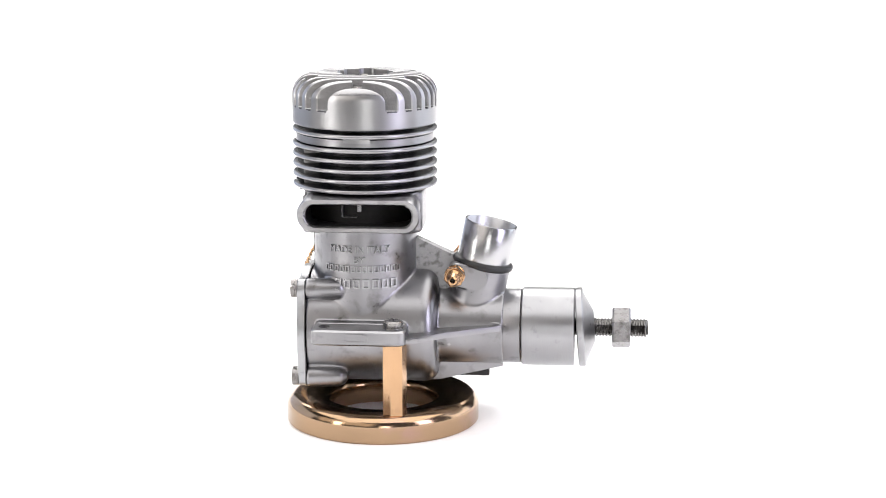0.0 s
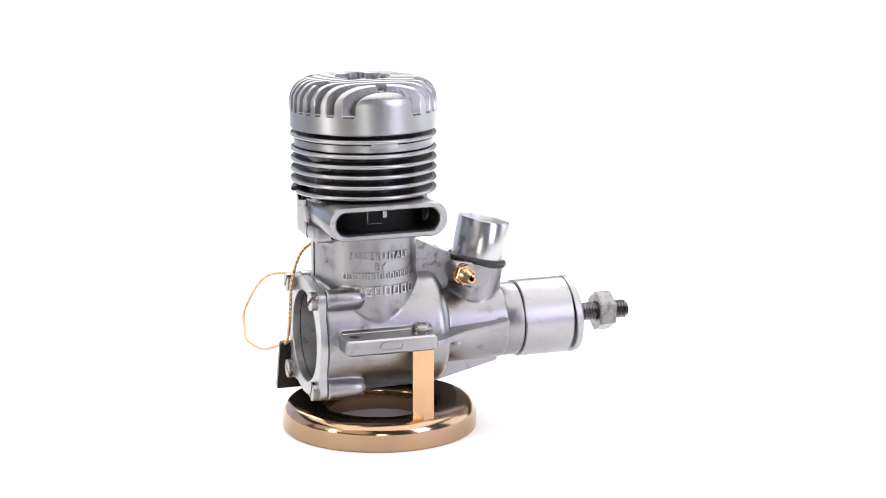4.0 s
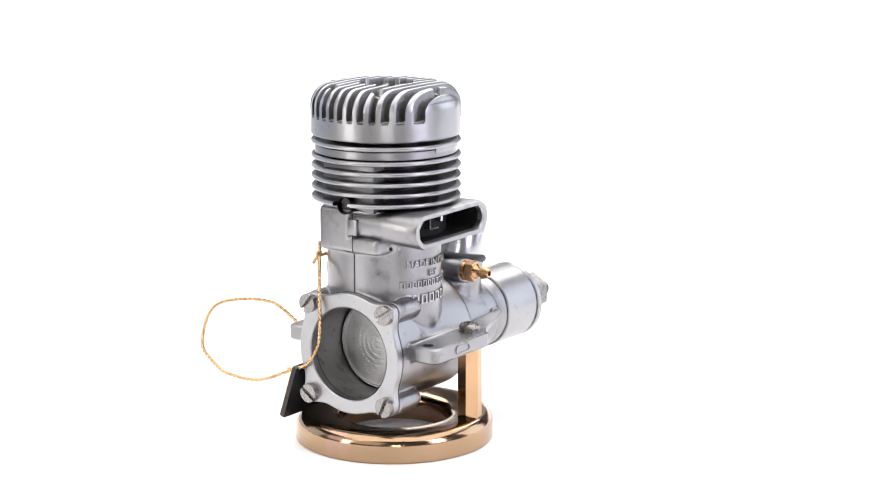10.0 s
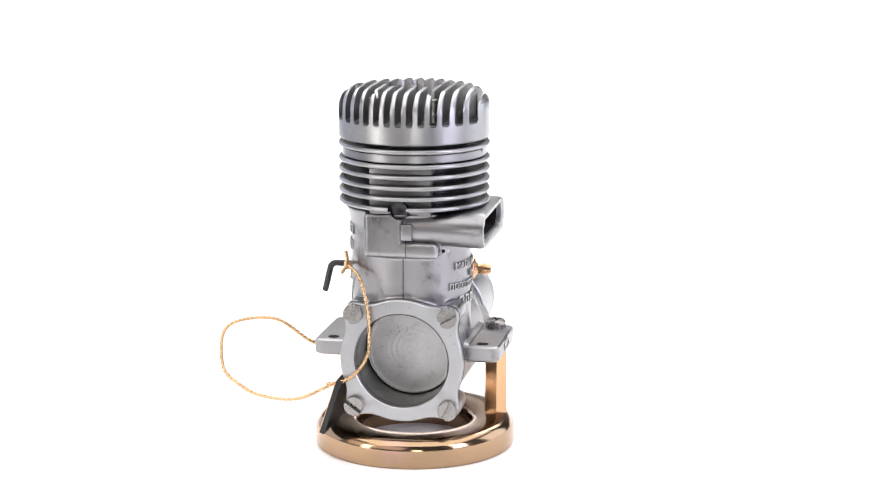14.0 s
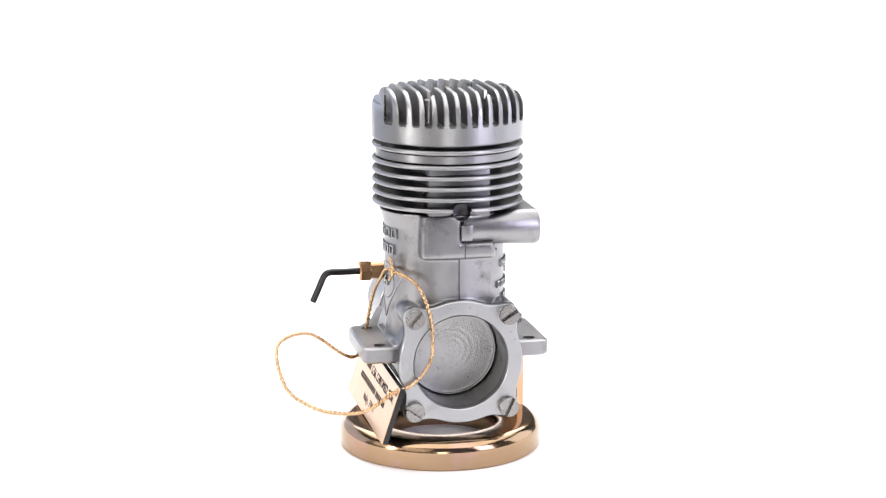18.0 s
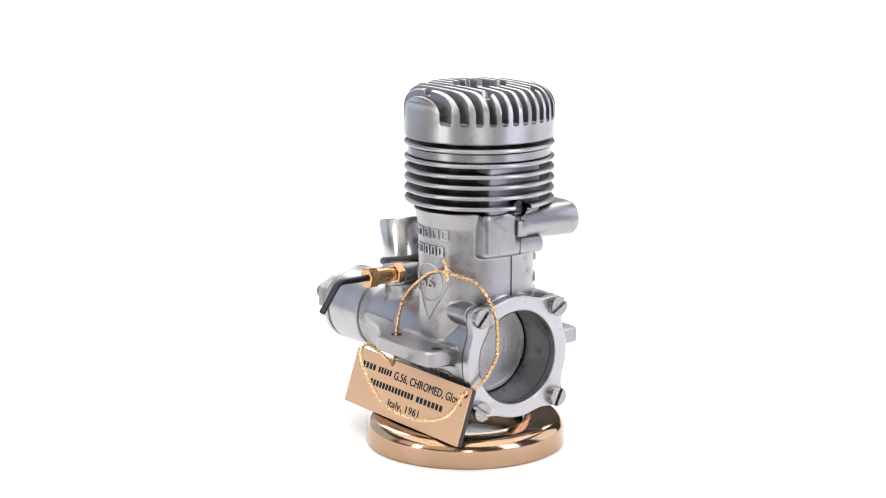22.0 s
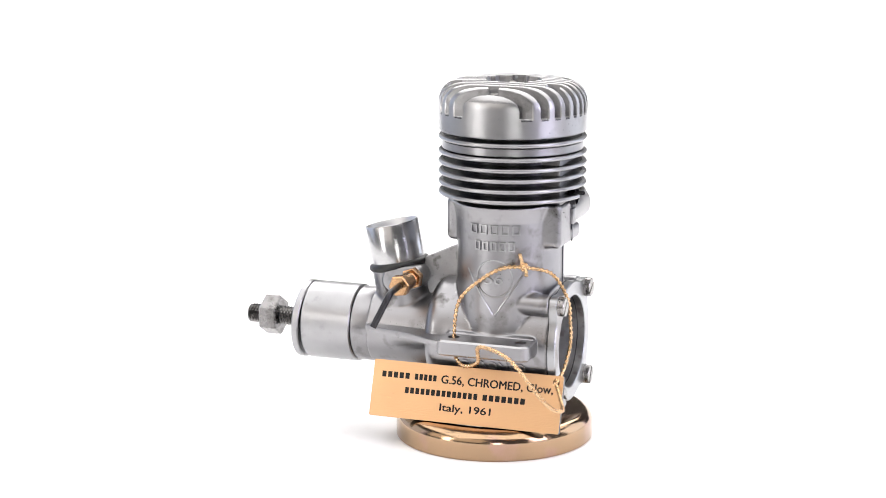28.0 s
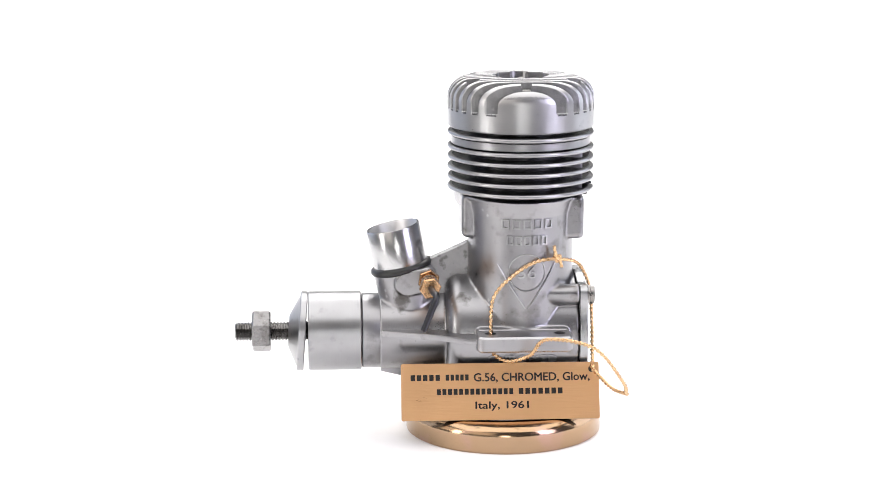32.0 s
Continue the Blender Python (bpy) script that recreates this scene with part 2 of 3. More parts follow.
def spline(points, per=12):
    pts = [Vector(q) for q in points]
    pts = [2 * pts[0] - pts[1]] + pts + [2 * pts[-1] - pts[-2]]
    out = []
    for i in range(len(pts) - 3):
        a, b, c, d = pts[i:i + 4]
        for k in range(per):
            u = k / per
            out.append(0.5 * (2 * b + (c - a) * u + (2 * a - 5 * b + 4 * c - d) * u * u + (3 * b - a - 3 * c + d) * u ** 3))
    return out + [pts[-2]]


def resample(path, step):
    out, left = [path[0]], step
    for a, b in zip(path, path[1:]):
        d = (b - a).length
        while left <= d:
            out.append(a + (b - a) * (left / d))
            left += step
        left -= d
    return out


def tube(bm, path, radius, seg=10, strands=0, pitch=2.0, depth=0.3):
    """A round tube along a path; with strands it is laid like a rope."""
    ref, rings, run = Vector((0.3, 0.2, 1)).normalized(), [], 0.0
    for i, q in enumerate(path):
        t = (path[min(i + 1, len(path) - 1)] - path[max(i - 1, 0)]).normalized()
        ref = (ref - t * ref.dot(t)).normalized()
        side = t.cross(ref)
        if i:
            run += (q - path[i - 1]).length
        ring = []
        for k in range(seg):
            a = 2 * math.pi * k / seg
            r = radius if not strands else radius * (1 - depth + depth * abs(math.cos(strands * (a + 2 * math.pi * run / pitch) / 2)) * 1.4)
            ring.append(bm.verts.new(q + ref * (r * math.cos(a)) + side * (r * math.sin(a))))
        rings.append(ring)
    for a, b in zip(rings, rings[1:]):
        for k in range(seg):
            bm.faces.new((a[k], a[(k + 1) % seg], b[(k + 1) % seg], b[k]))
    bm.faces.new(rings[0][::-1])
    bm.faces.new(rings[-1])
    return bm


def letters(text, width, height, deep):
    """Raised writing, centred, in the xy plane: a bmesh in millimetres."""
    cu = bpy.data.curves.new("writing", "FONT")
    cu.body, cu.extrude, cu.resolution_u, cu.offset = text, 0.5, 3, 0.0
    ob = new("writing", cu)
    bpy.context.view_layer.update()
    me = bpy.data.meshes.new_from_object(ob.evaluated_get(bpy.context.evaluated_depsgraph_get()))
    bpy.data.objects.remove(ob)
    bpy.data.curves.remove(cu)
    bm = bmesh.new()
    bm.from_mesh(me)
    bpy.data.meshes.remove(me)
    xs, ys, zs = ([v.co[k] for v in bm.verts] for k in range(3))
    for v in bm.verts:
        v.co.x = ((v.co.x - min(xs)) / (max(xs) - min(xs)) - 0.5) * width
        v.co.y = (v.co.y - min(ys)) / (max(ys) - min(ys)) * height - height / 2
        v.co.z = (v.co.z - min(zs)) / (max(zs) - min(zs)) * deep
    return bm


def bold(bm, by):
    """Thicken flat writing by laying shifted copies over it."""
    src = bmesh.ops.duplicate
    base = bm.verts[:] + bm.edges[:] + bm.faces[:]
    for k, (dx, dy) in enumerate(((by, 0), (-by, 0), (0, by * 0.7), (0, -by * 0.7))):
        made = src(bm, geom=base)["geom"]
        bmesh.ops.translate(bm, vec=(dx, dy, 0.004 * (k + 1)), verts=[g for g in made if isinstance(g, bmesh.types.BMVert)])
    return bm


def bars(spans, height, deep):
    """Plain bars in place of words: spans of (x0, x1), centred on y = 0."""
    bm = bmesh.new()
    for x0, x1 in spans:
        rbox(bm, x0, x1, -height / 2, height / 2, 0, deep, 0)
    return bm


def frames_row(count, width, height, deep, fill=0.72, stroke=0.27):
    """A row of plain raised frames, centred, in place of words: one bmesh a frame."""
    out = []
    for k in range(count):
        bm = bmesh.new()
        x0 = -width / 2 + width * k / (count - 1 + fill)
        x1 = x0 + width * fill / (count - 1 + fill)
        h = height / 2
        for a, b, c, d in ((x0, x1, h - stroke, h), (x0, x1, -h, -h + stroke), (x0, x0 + stroke, -h + stroke, h - stroke), (x1 - stroke, x1, -h + stroke, h - stroke)):
            rbox(bm, a, b, c, d, 0, deep, 0)
        out.append(bm)
    return out


def wrap(bm, cx, cy, radius, facing, z):
    """Bend flat writing round an upright cylinder; facing: the degrees at which its middle stands."""
    bmesh.ops.subdivide_edges(bm, edges=[e for e in bm.edges if e.calc_length() > 2.5], cuts=4)
    for v in bm.verts:
        a = radians(facing) + v.co.x / radius
        r = radius + v.co.z - 0.12
        v.co = Vector((cx + r * math.cos(a), cy + OVAL_SHIFT + r * OVAL * math.sin(a), z + v.co.y))
    return bm


def cast(bm, bore=None, voxel=0.34, rounds=8):
    """Melt overlapping solids into one casting with soft fillets."""
    me = finish(bm, 180)
    ob = new("casting", me)
    mod = ob.modifiers.new("melt", "REMESH")
    mod.mode, mod.voxel_size, mod.use_smooth_shade = "VOXEL", voxel * MM, True
    sm = ob.modifiers.new("fillet", "SMOOTH")
    sm.factor, sm.iterations = 0.5, rounds
    if bore:
        cut = new("cutter", finish(bore))
        bo = ob.modifiers.new("bore", "BOOLEAN")
        bo.operation, bo.object, bo.solver = "DIFFERENCE", cut, "EXACT"
    bpy.context.view_layer.update()
    out = bpy.data.meshes.new_from_object(ob.evaluated_get(bpy.context.evaluated_depsgraph_get()))
    bpy.data.objects.remove(ob)
    bpy.data.meshes.remove(me)
    if bore:
        bpy.data.objects.remove(cut)
    out.polygons.foreach_set("use_smooth", [True] * len(out.polygons))
    out.set_sharp_from_angle(angle=radians(50))
    return out


# ---- the set: a white paper sweep inside a plain closed room, added out of view ----
def sweep():
    bm = bmesh.new()
    prof = [(-230, 0), (450, 0)] + [(450 + 200 * math.sin(radians(a)), 200 - 200 * math.cos(radians(a))) for a in range(6, 61, 6)]
    rows = [[bm.verts.new((x, y, z)) for y, z in prof] for x in (-300, 430)]
    low = [[bm.verts.new((x, y + (2 if z > 1 else 0), z - 2)) for y, z in prof] for x in (-300, 430)]
    for k in range(len(prof) - 1):
        bm.faces.new((rows[0][k], rows[1][k], rows[1][k + 1], rows[0][k + 1]))
        bm.faces.new((low[0][k], low[0][k + 1], low[1][k + 1], low[1][k]))
    tagged(part("backdrop", bm, PAPER, None), "seamless white paper sweep under and behind the engine", "backdrop", kind="structure")


# unseen surfaces, kept dark to deepen the reflections in the metal
def room():
    for name, box in (("wall_north", (-1600, 1600, 1500, 1600, -100, 2200)), ("wall_south", (-1600, 1600, -1600, -1500, -100, 2200)),
                      ("wall_east", (1500, 1600, -1490, 1490, -100, 2200)), ("wall_west", (-1600, -1500, -1490, 1490, -100, 2200)),
                      ("ceiling", (-1490, 1490, -1490, 1490, 2100, 2200)), ("floor", (-1490, 1490, -1490, 1490, -100, -20))):
        bm = bmesh.new()
        rbox(bm, *box, 0)
        tagged(part(name, bm, WALL, None), "plain dark grey unseen surface, added to close the set", name.split("_")[0], kind="structure")


sweep()
room()

# ---- the engine ----
CX, CY = -4.7, -1.1                  # the cylinder's axis
KY, KZ = -1.1, 29.5                  # the crankshaft's axis
SHAFT = Matrix.Translation((0, KY, KZ)) @ ALONG_X
BORE = Matrix.Translation((CX, CY, 0))
LEAN = Matrix.Translation((30.0, KY, 48.4)) @ Matrix.Rotation(radians(11.5), 4, "Y")

engine = tagged(new("model_engine"), "bare-metal cast aluminium model aircraft engine bolted to a bronze stand", "model engine")


OVAL, OVAL_SHIFT = 1.108, 0.95      # the barrel is wider across than along, and a little off centre


def crankcase():
    bm = bmesh.new()
    # case, nose and collar, with an open back
    lathe(bm, [(0, 8), (11.4, 8), (11.2, 36.6), (0, 36.6)], SHAFT, 72)
    lathe(bm, [(13.3, -20.7), (17.0, -20.7), (17.0, 12.5)] + arc(13.0, 13.2, 4.0, 0, 90, 6) + [(0, 17.2), (0, -8), (13.3, -8)], SHAFT, 96, closed=True)
    # barrel, flaring into the finned part
    oval = Matrix.Translation((CX, CY + OVAL_SHIFT, 0)) @ Matrix.Diagonal((1, OVAL, 1, 1))
    lathe(bm, [(0, 32), (15.2, 32), (15.2, 60), (15.4, 66), (16.1, 69.2), (16.6, 70.5), (0, 70.5)], oval, 80)
    lathe(bm, [(0, 69.7), (17.6, 69.7), (18.0, 70.3), (17.6, 70.9), (0, 70.9)], BORE, 80)
    # transfer passages before and behind the barrel
    rbox(bm, -22.3, -12, KY - 0.4, KY + 10.8, 58.3, 71, 1.3, 3)
    rbox(bm, -22.3, -12, KY - 10.0, KY + 6, 58.3, 63.0, 1.3, 3)
    rbox(bm, 1, 12.8, KY - 7.8, KY + 7.8, 58.3, 71, 1.6, 3)
    rbox(bm, -18.0, 10.5, KY - 11.0, KY, 58.8, 63.0, 1.4, 3)
    # intake stub and its flat bosses
    lathe(bm, [(0, -22), (8.3, -22), (8.3, -0.3), (0, -0.3)], LEAN, 48)
    boss = Matrix.Translation((26.2, 0, 45.6)) @ Matrix.Rotation(radians(101.5 - 90), 4, "Y") @ Matrix.Rotation(radians(90), 4, "X")
    prism(bm, stadium(-6.6, 6.0, -3.5, 3.5), 9.2, -7.6, boss)
    for z0, z1 in ((8.6, 9.72), (-7.0, -8.12)):
        fc = bmesh.new()
        prism(fc, stadium(-6.1, 5.5, -3.1, 3.1), z0, z1, boss, 0.0)
        part("boss_face", fc, CAST, engine, "raised oval face of the spray-bar boss")
    # screw bosses along the case
    for sy in (-1, 1):
        for sz in (-1, 1):
            m = Matrix.Translation((0, KY + 13.3 * sy, KZ + 13.2 * sz)) @ ALONG_X
            lathe(bm, [(0, -20.7), (3.1, -20.7), (3.0, -13)] + arc(0, -11.5, 2.9, 0, 90, 4), m, 24)
    # soft roots where the mounting lugs leave the case
    for y0, y1 in ((KY - 18.3, KY - 13.0), (KY + 13.0, KY + 18.3)):
        rbox(bm, -17.4, 9.0, y0, y1, 28.4, 33.9, 0.9, 2)
    bore = bmesh.new()
    lathe(bore, [(0, -30), (13.3, -30), (13.3, -8), (0, -8)], SHAFT, 96)
    # raised casting flash; its dark metal stands for the shadow beside it
    seam = bmesh.new()
    rbox(seam, -20.15, -19.6, KY - 0.2, KY + 0.15, 46.5, 58.6, 0.1, 1)
    rbox(seam, -22.45, -22.0, KY - 1.35, KY - 1.1, 58.6, 70.0, 0.08, 1)
    part("parting_line", seam, DARK_ALU, engine)
    for x, y, z, r in ((-17.25, -11.85, 60.0, 0.55), (-22.35, 6.5, 68.4, 0.17), (-22.35, 4.9, 66.9, 0.13)):
        pit = bmesh.new()
        bmesh.ops.create_icosphere(pit, subdivisions=2, radius=r, matrix=Matrix.Translation((x, y, z)))
        part("blow_hole", pit, MATTE_BLACK, engine, "tiny dark blow hole in the casting")
    return part("crankcase", cast(bm, bore), CASE, engine, "grey sand-blasted cast aluminium crankcase with open back")


def inner_wall():
    bm = bmesh.new()
    rings = [(0, -8.9)]
    for k in range(1, 30):
        rings.append((0.4 * k, -8.9 + (0.055 if k % 4 == 0 else -0.03 if k % 4 == 2 else 0.0) * (1.0 if k < 17 else 0.25)))
    lathe(bm, rings + [(12.0, -8.9), (12.3, -9.0), (12.5, -9.35), (12.75, -9.4), (12.9, -9.1), (13.0, -8.4), (13.2, -8.2), (13.2, -7.0), (0, -7.0)], SHAFT, 64)
    w = bmesh.new()
    lathe(w, [(13.25, -23.0), (13.25, -8.5)], SHAFT, 96)
    part("bore_wall", w, BORE_WALL, engine, "stained machined wall of the open case")
    part("inner_wall", bm, STAINED, engine, "stained grey inner wall at the bottom of the open case")


def web_and_gusset():
    bm = bmesh.new()
    pts = [(9.0, 57.0), (10.5, 56.2), (21.5, 51.2), (24, 40), (9.0, 40)]
    prism(bm, pts, -1.6, 1.6, Matrix.Translation((0, KY, 0)) @ Matrix.Rotation(radians(90), 4, "X"), 0.4)
    part("web", bm, ROUGH_CAST, engine, "rough cast triangular web between cylinder and intake")
    bm = bmesh.new()
    pts = [(14, 20), (36.2, 20), (36.2, 17.4), (17, 12.8), (14, 12.8)]
    prism(bm, pts, -1.8, 1.8, Matrix.Translation((0, KY, 0)) @ Matrix.Rotation(radians(90), 4, "X"), 0.4)
    part("gusset", bm, CAST, engine, "cast stiffening gusset under the nose")


def mounting_lug(side):
    """A beam-mount lug with two bolt holes and a tapering rib towards the nose; side: -1 exhaust side, 1 other side."""
    bm = bmesh.new()
    x0, x1, y0, y1, z0, z1 = -17.8, 9.4, 13.5, 26.4, 28.9, 33.4
    out = stadium(x0, x1, y0, y1, 2.2, 5)
    holes = ((-14.4, 21.4), (5.4, 21.4))
    # top and bottom with holes: triangulated between outline and hole rings
    def plate(z, inset):
        cx, cy = (x0 + x1) / 2, (y0 + y1) / 2
        ring = [bm.verts.new((x + (inset if x < cx else -inset), y + (inset if y < cy else -inset), z)) for x, y in out]
        es = [bm.edges.new((ring[k], ring[(k + 1) % len(ring)])) for k in range(len(ring))]
        hr = []
        for hx, hy in holes:
            h = [bm.verts.new((hx + 1.65 * math.cos(2 * math.pi * k / 20), hy + 1.65 * math.sin(2 * math.pi * k / 20), z)) for k in range(20)]
            es += [bm.edges.new((h[k], h[(k + 1) % 20])) for k in range(20)]
            hr.append(h)
        bmesh.ops.triangle_fill(bm, use_beauty=True, edges=es)
        return ring, hr
    top, th = plate(z1, 0.5)
    bot, bh = plate(z0, 0.5)
    def mid(z):
        return [bm.verts.new((x, y, z)) for x, y in out]
    a, b = mid(z1 - 0.5), mid(z0 + 0.5)
    n = len(out)
    for u, v in ((top, a), (a, b), (b, bot)):
        for k in range(n):
            bm.faces.new((u[k], u[(k + 1) % n], v[(k + 1) % n], v[k]))
    for u, v in zip(th, bh):
        for k in range(20):
            bm.faces.new((u[k], u[(k + 1) % 20], v[(k + 1) % 20], v[k]))
    for v in bm.verts:
        v.co.y = KY + side * v.co.y
    lug = part("mounting_lug", bm, CAST, engine)
    lug.data.materials.append(RAISED)
    for f in lug.data.polygons:
        f.material_index = int(0.3 < abs(f.normal.z) < 0.95)
    bm = bmesh.new()
    rib = [(8.0, 14), (8.5, 23.5), (10.5, 23.6), (20, 18.0), (34.5, 13.3), (36.0, 12.4), (36, 9)]
    prism(bm, rib, 29.8, 31.5, Matrix(), 0.3)
    for v in bm.verts:
        v.co.z += (v.co.x - 22) / 14 * 0.9 if side < 0 else 0.8
        v.co.y = KY + side * v.co.y
    part("rib", bm, CAST, lug)
    if side < 0:
        bm = bmesh.new()
        o = stadium(-8.2, -1.2, 29.9, 32.5, None, 6)
        i = stadium(-7.7, -1.7, 30.35, 32.05, None, 6)
        va = [bm.verts.new((x, KY - 26.65, z)) for x, z in o]
        vb = [bm.verts.new((x, KY - 26.65, z)) for x, z in i]
        vc = [bm.verts.new((x, KY - 26.3, z)) for x, z in o]
        vd = [bm.verts.new((x, KY - 26.3, z)) for x, z in i]
        for p, q in ((va, vb), (va, vc), (vb, vd)):
            for k in range(len(o)):
                bm.faces.new((p[k], p[(k + 1) % len(o)], q[(k + 1) % len(o)], q[k]))
        part("cast_mark", bm, CAST, lug)
        bm = bmesh.new()
        rod(bm, 2.3, -0.1, 0.5, Matrix.Translation((34.2, KY - 11.0, 30.9)) @ Matrix.Rotation(radians(90), 4, "X"), 24, 0.15)
        part("pin_mark", bm, CAST, lug)
    return lug


def slotted_head(r, h, slot=0.95, depth=1.35):
    """A cheese-head screw, its slot along local x, its face at z = h."""
    bm = bmesh.new()
    n = 14
    for sgn in (-1, 1):
        a0 = math.asin(slot / 2 / r)
        pts = [(r * math.cos(a0 + (math.pi - 2 * a0) * k / n), sgn * r * math.sin(a0 + (math.pi - 2 * a0) * k / n)) for k in range(n + 1)]
        prism(bm, pts, h - depth, h, Matrix(), 0.15)
    rod(bm, r, 0, h - depth + 0.02, Matrix(), 28, 0.05)
    return finish(bm)


def rear_flange():
    bm = bmesh.new()
    n = 120
    prof = []
    for k in range(n):
        a = 2 * math.pi * k / n
        d = min(abs(((a - b + math.pi) % (2 * math.pi)) - math.pi) for b in (math.pi / 4, 3 * math.pi / 4, 5 * math.pi / 4, 7 * math.pi / 4))
        prof.append((a, 17.4 + 4.2 * math.exp(-(d / 0.20) ** 2)))
    def ring(x, inset, hole=None):
        return [bm.verts.new((x, KY + (hole or (r - inset)) * math.cos(a), KZ + (hole or (r - inset)) * math.sin(a))) for a, r in prof]
    loops = [ring(-20.96, 0), ring(-22.9, 0), ring(-23.2, 0.3), ring(-23.2, 0, 13.6), ring(-22.9, 0, 13.3), ring(-20.96, 0, 13.3)]
    for a, b in zip(loops, loops[1:] + loops[:1]):
        for k in range(n):
            bm.faces.new((a[k], a[(k + 1) % n], b[(k + 1) % n], b[k]))
    gk = bmesh.new()
    ga = [[gk.verts.new((x, KY + (q + 0.12) * math.cos(a), KZ + (q + 0.12) * math.sin(a))) for a, q in prof] for x in (-20.95, -20.68)]
    gb = [[gk.verts.new((x, KY + 13.2 * math.cos(a), KZ + 13.2 * math.sin(a))) for a, q in prof] for x in (-20.68, -20.95)]
    ring4 = ga + gb
    for a, b in zip(ring4, ring4[1:] + ring4[:1]):
        for k in range(n):
            gk.faces.new((a[k], a[(k + 1) % n], b[(k + 1) % n], b[k]))
    part("gasket", gk, DARK_ALU, engine, "thin dark gasket behind the rear flange")
    fl = part("rear_flange", bm, LAPPED, engine, "machined rear flange ring with four screw ears")
    me = slotted_head(2.75, 1.9)
    for sy, sz, turn in ((1, 1, -40), (-1, 1, -58), (1, -1, 55), (-1, -1, -25)):
        ob = part("screw", me, STEEL, engine, "slotted steel cheese-head screw")
        ob.matrix_basis = Matrix.Translation((-23.15 * MM, (KY + 13.3 * sy) * MM, (KZ + 13.2 * sz) * MM)) @ Matrix.Rotation(radians(-90), 4, "Y") @ Matrix.Rotation(radians(turn), 4, "Z")
    return fl


def exhaust():
    bm = bmesh.new()
    o0 = stadium(-22.0, 12.2, 61.7, 71.0, 4.4)
    o1 = stadium(-21.9, 13.4, 61.1, 71.1, 4.8)
    o2 = stadium(-21.5, 13.0, 61.5, 70.7, 4.4)
    i1 = stadium(-20.0, 11.6, 62.5, 69.6, 3.4)
    i2 = stadium(-19.5, 11.1, 62.8, 69.3, 3.1)
    loops = [[bm.verts.new((x, y, z)) for x, z in o] for o, y in ((o0, -1.6), (o0, -11), (o1, -22.7), (o2, -23.6))]
    n = len(o0)
    for a, b in zip(loops, loops[1:]):
        for k in range(n):
            bm.faces.new((a[k], a[(k + 1) % n], b[(k + 1) % n], b[k]))
    ex = part("exhaust_outlet", bm, CAST, engine, "flat oval cast exhaust stack with rounded lip")
    bm = bmesh.new()
    rnd = random.Random(5)
    nick = [rnd.uniform(-0.16, 0.1) for k in range(n)]
    loops = [[bm.verts.new((x, y + nick[k] * amount, z + nick[k] * amount * 0.7)) for k, (x, z) in enumerate(o)] for o, y, amount in ((o2, -23.6, 0), (o2, -23.72, 0.4), (i1, -23.65, 1), (i2, -23.1, 1), (i2, -21.6, 0))]
    for a, b in zip(loops, loops[1:]):
        for k in range(n):
            bm.faces.new((a[k], a[(k + 1) % n], b[(k + 1) % n], b[k]))
    part("filed_lip", bm, LIP, ex, "bright filed rim of the exhaust outlet")
    bm = bmesh.new()
    loops = [[bm.verts.new((x, y, z)) for x, z in o] for o, y in ((i2, -21.62), (i2, -13.0))]
    for k in range(n):
        bm.faces.new((loops[0][k], loops[0][(k + 1) % n], loops[1][(k + 1) % n], loops[1][k]))
    part("exhaust_bore", bm, MATTE_BLACK, ex, "black inside of the exhaust outlet")
    bm = bmesh.new()
    rows = [[bm.verts.new((CX + r * math.cos(radians(a)), CY + r * math.sin(radians(a)), z)) for a in range(205, 336, 5)] for r, z in ((16.0, 62.6), (17.0, 62.6), (17.0, 70.8), (16.0, 70.8))]
    for a, b in zip(rows, rows[1:]):
        for k in range(len(a) - 1):
            bm.faces.new((a[k], a[k + 1], b[k + 1], b[k]))
    part("liner", bm, MATTE_BLACK, ex, "black cylinder liner seen in the exhaust port")
    bm = bmesh.new()
    rbox(bm, -4.9, -3.6, -20.0, -17.6, 66.6, 70.2, 0.15, 1)
    part("port_bar", bm, BRIGHT_Z, ex, "bright bar across the exhaust port")
    for x0, x1, z0, z1 in ((-9.4, -9.15, 65.0, 69.2), (-9.1, -5.0, 64.9, 65.15)):
        bm = bmesh.new()
        rbox(bm, x0, x1, -19.6, -17.4, z0, z1, 0.08, 1)
        part("port_edge", bm, CAST, ex)
    return ex


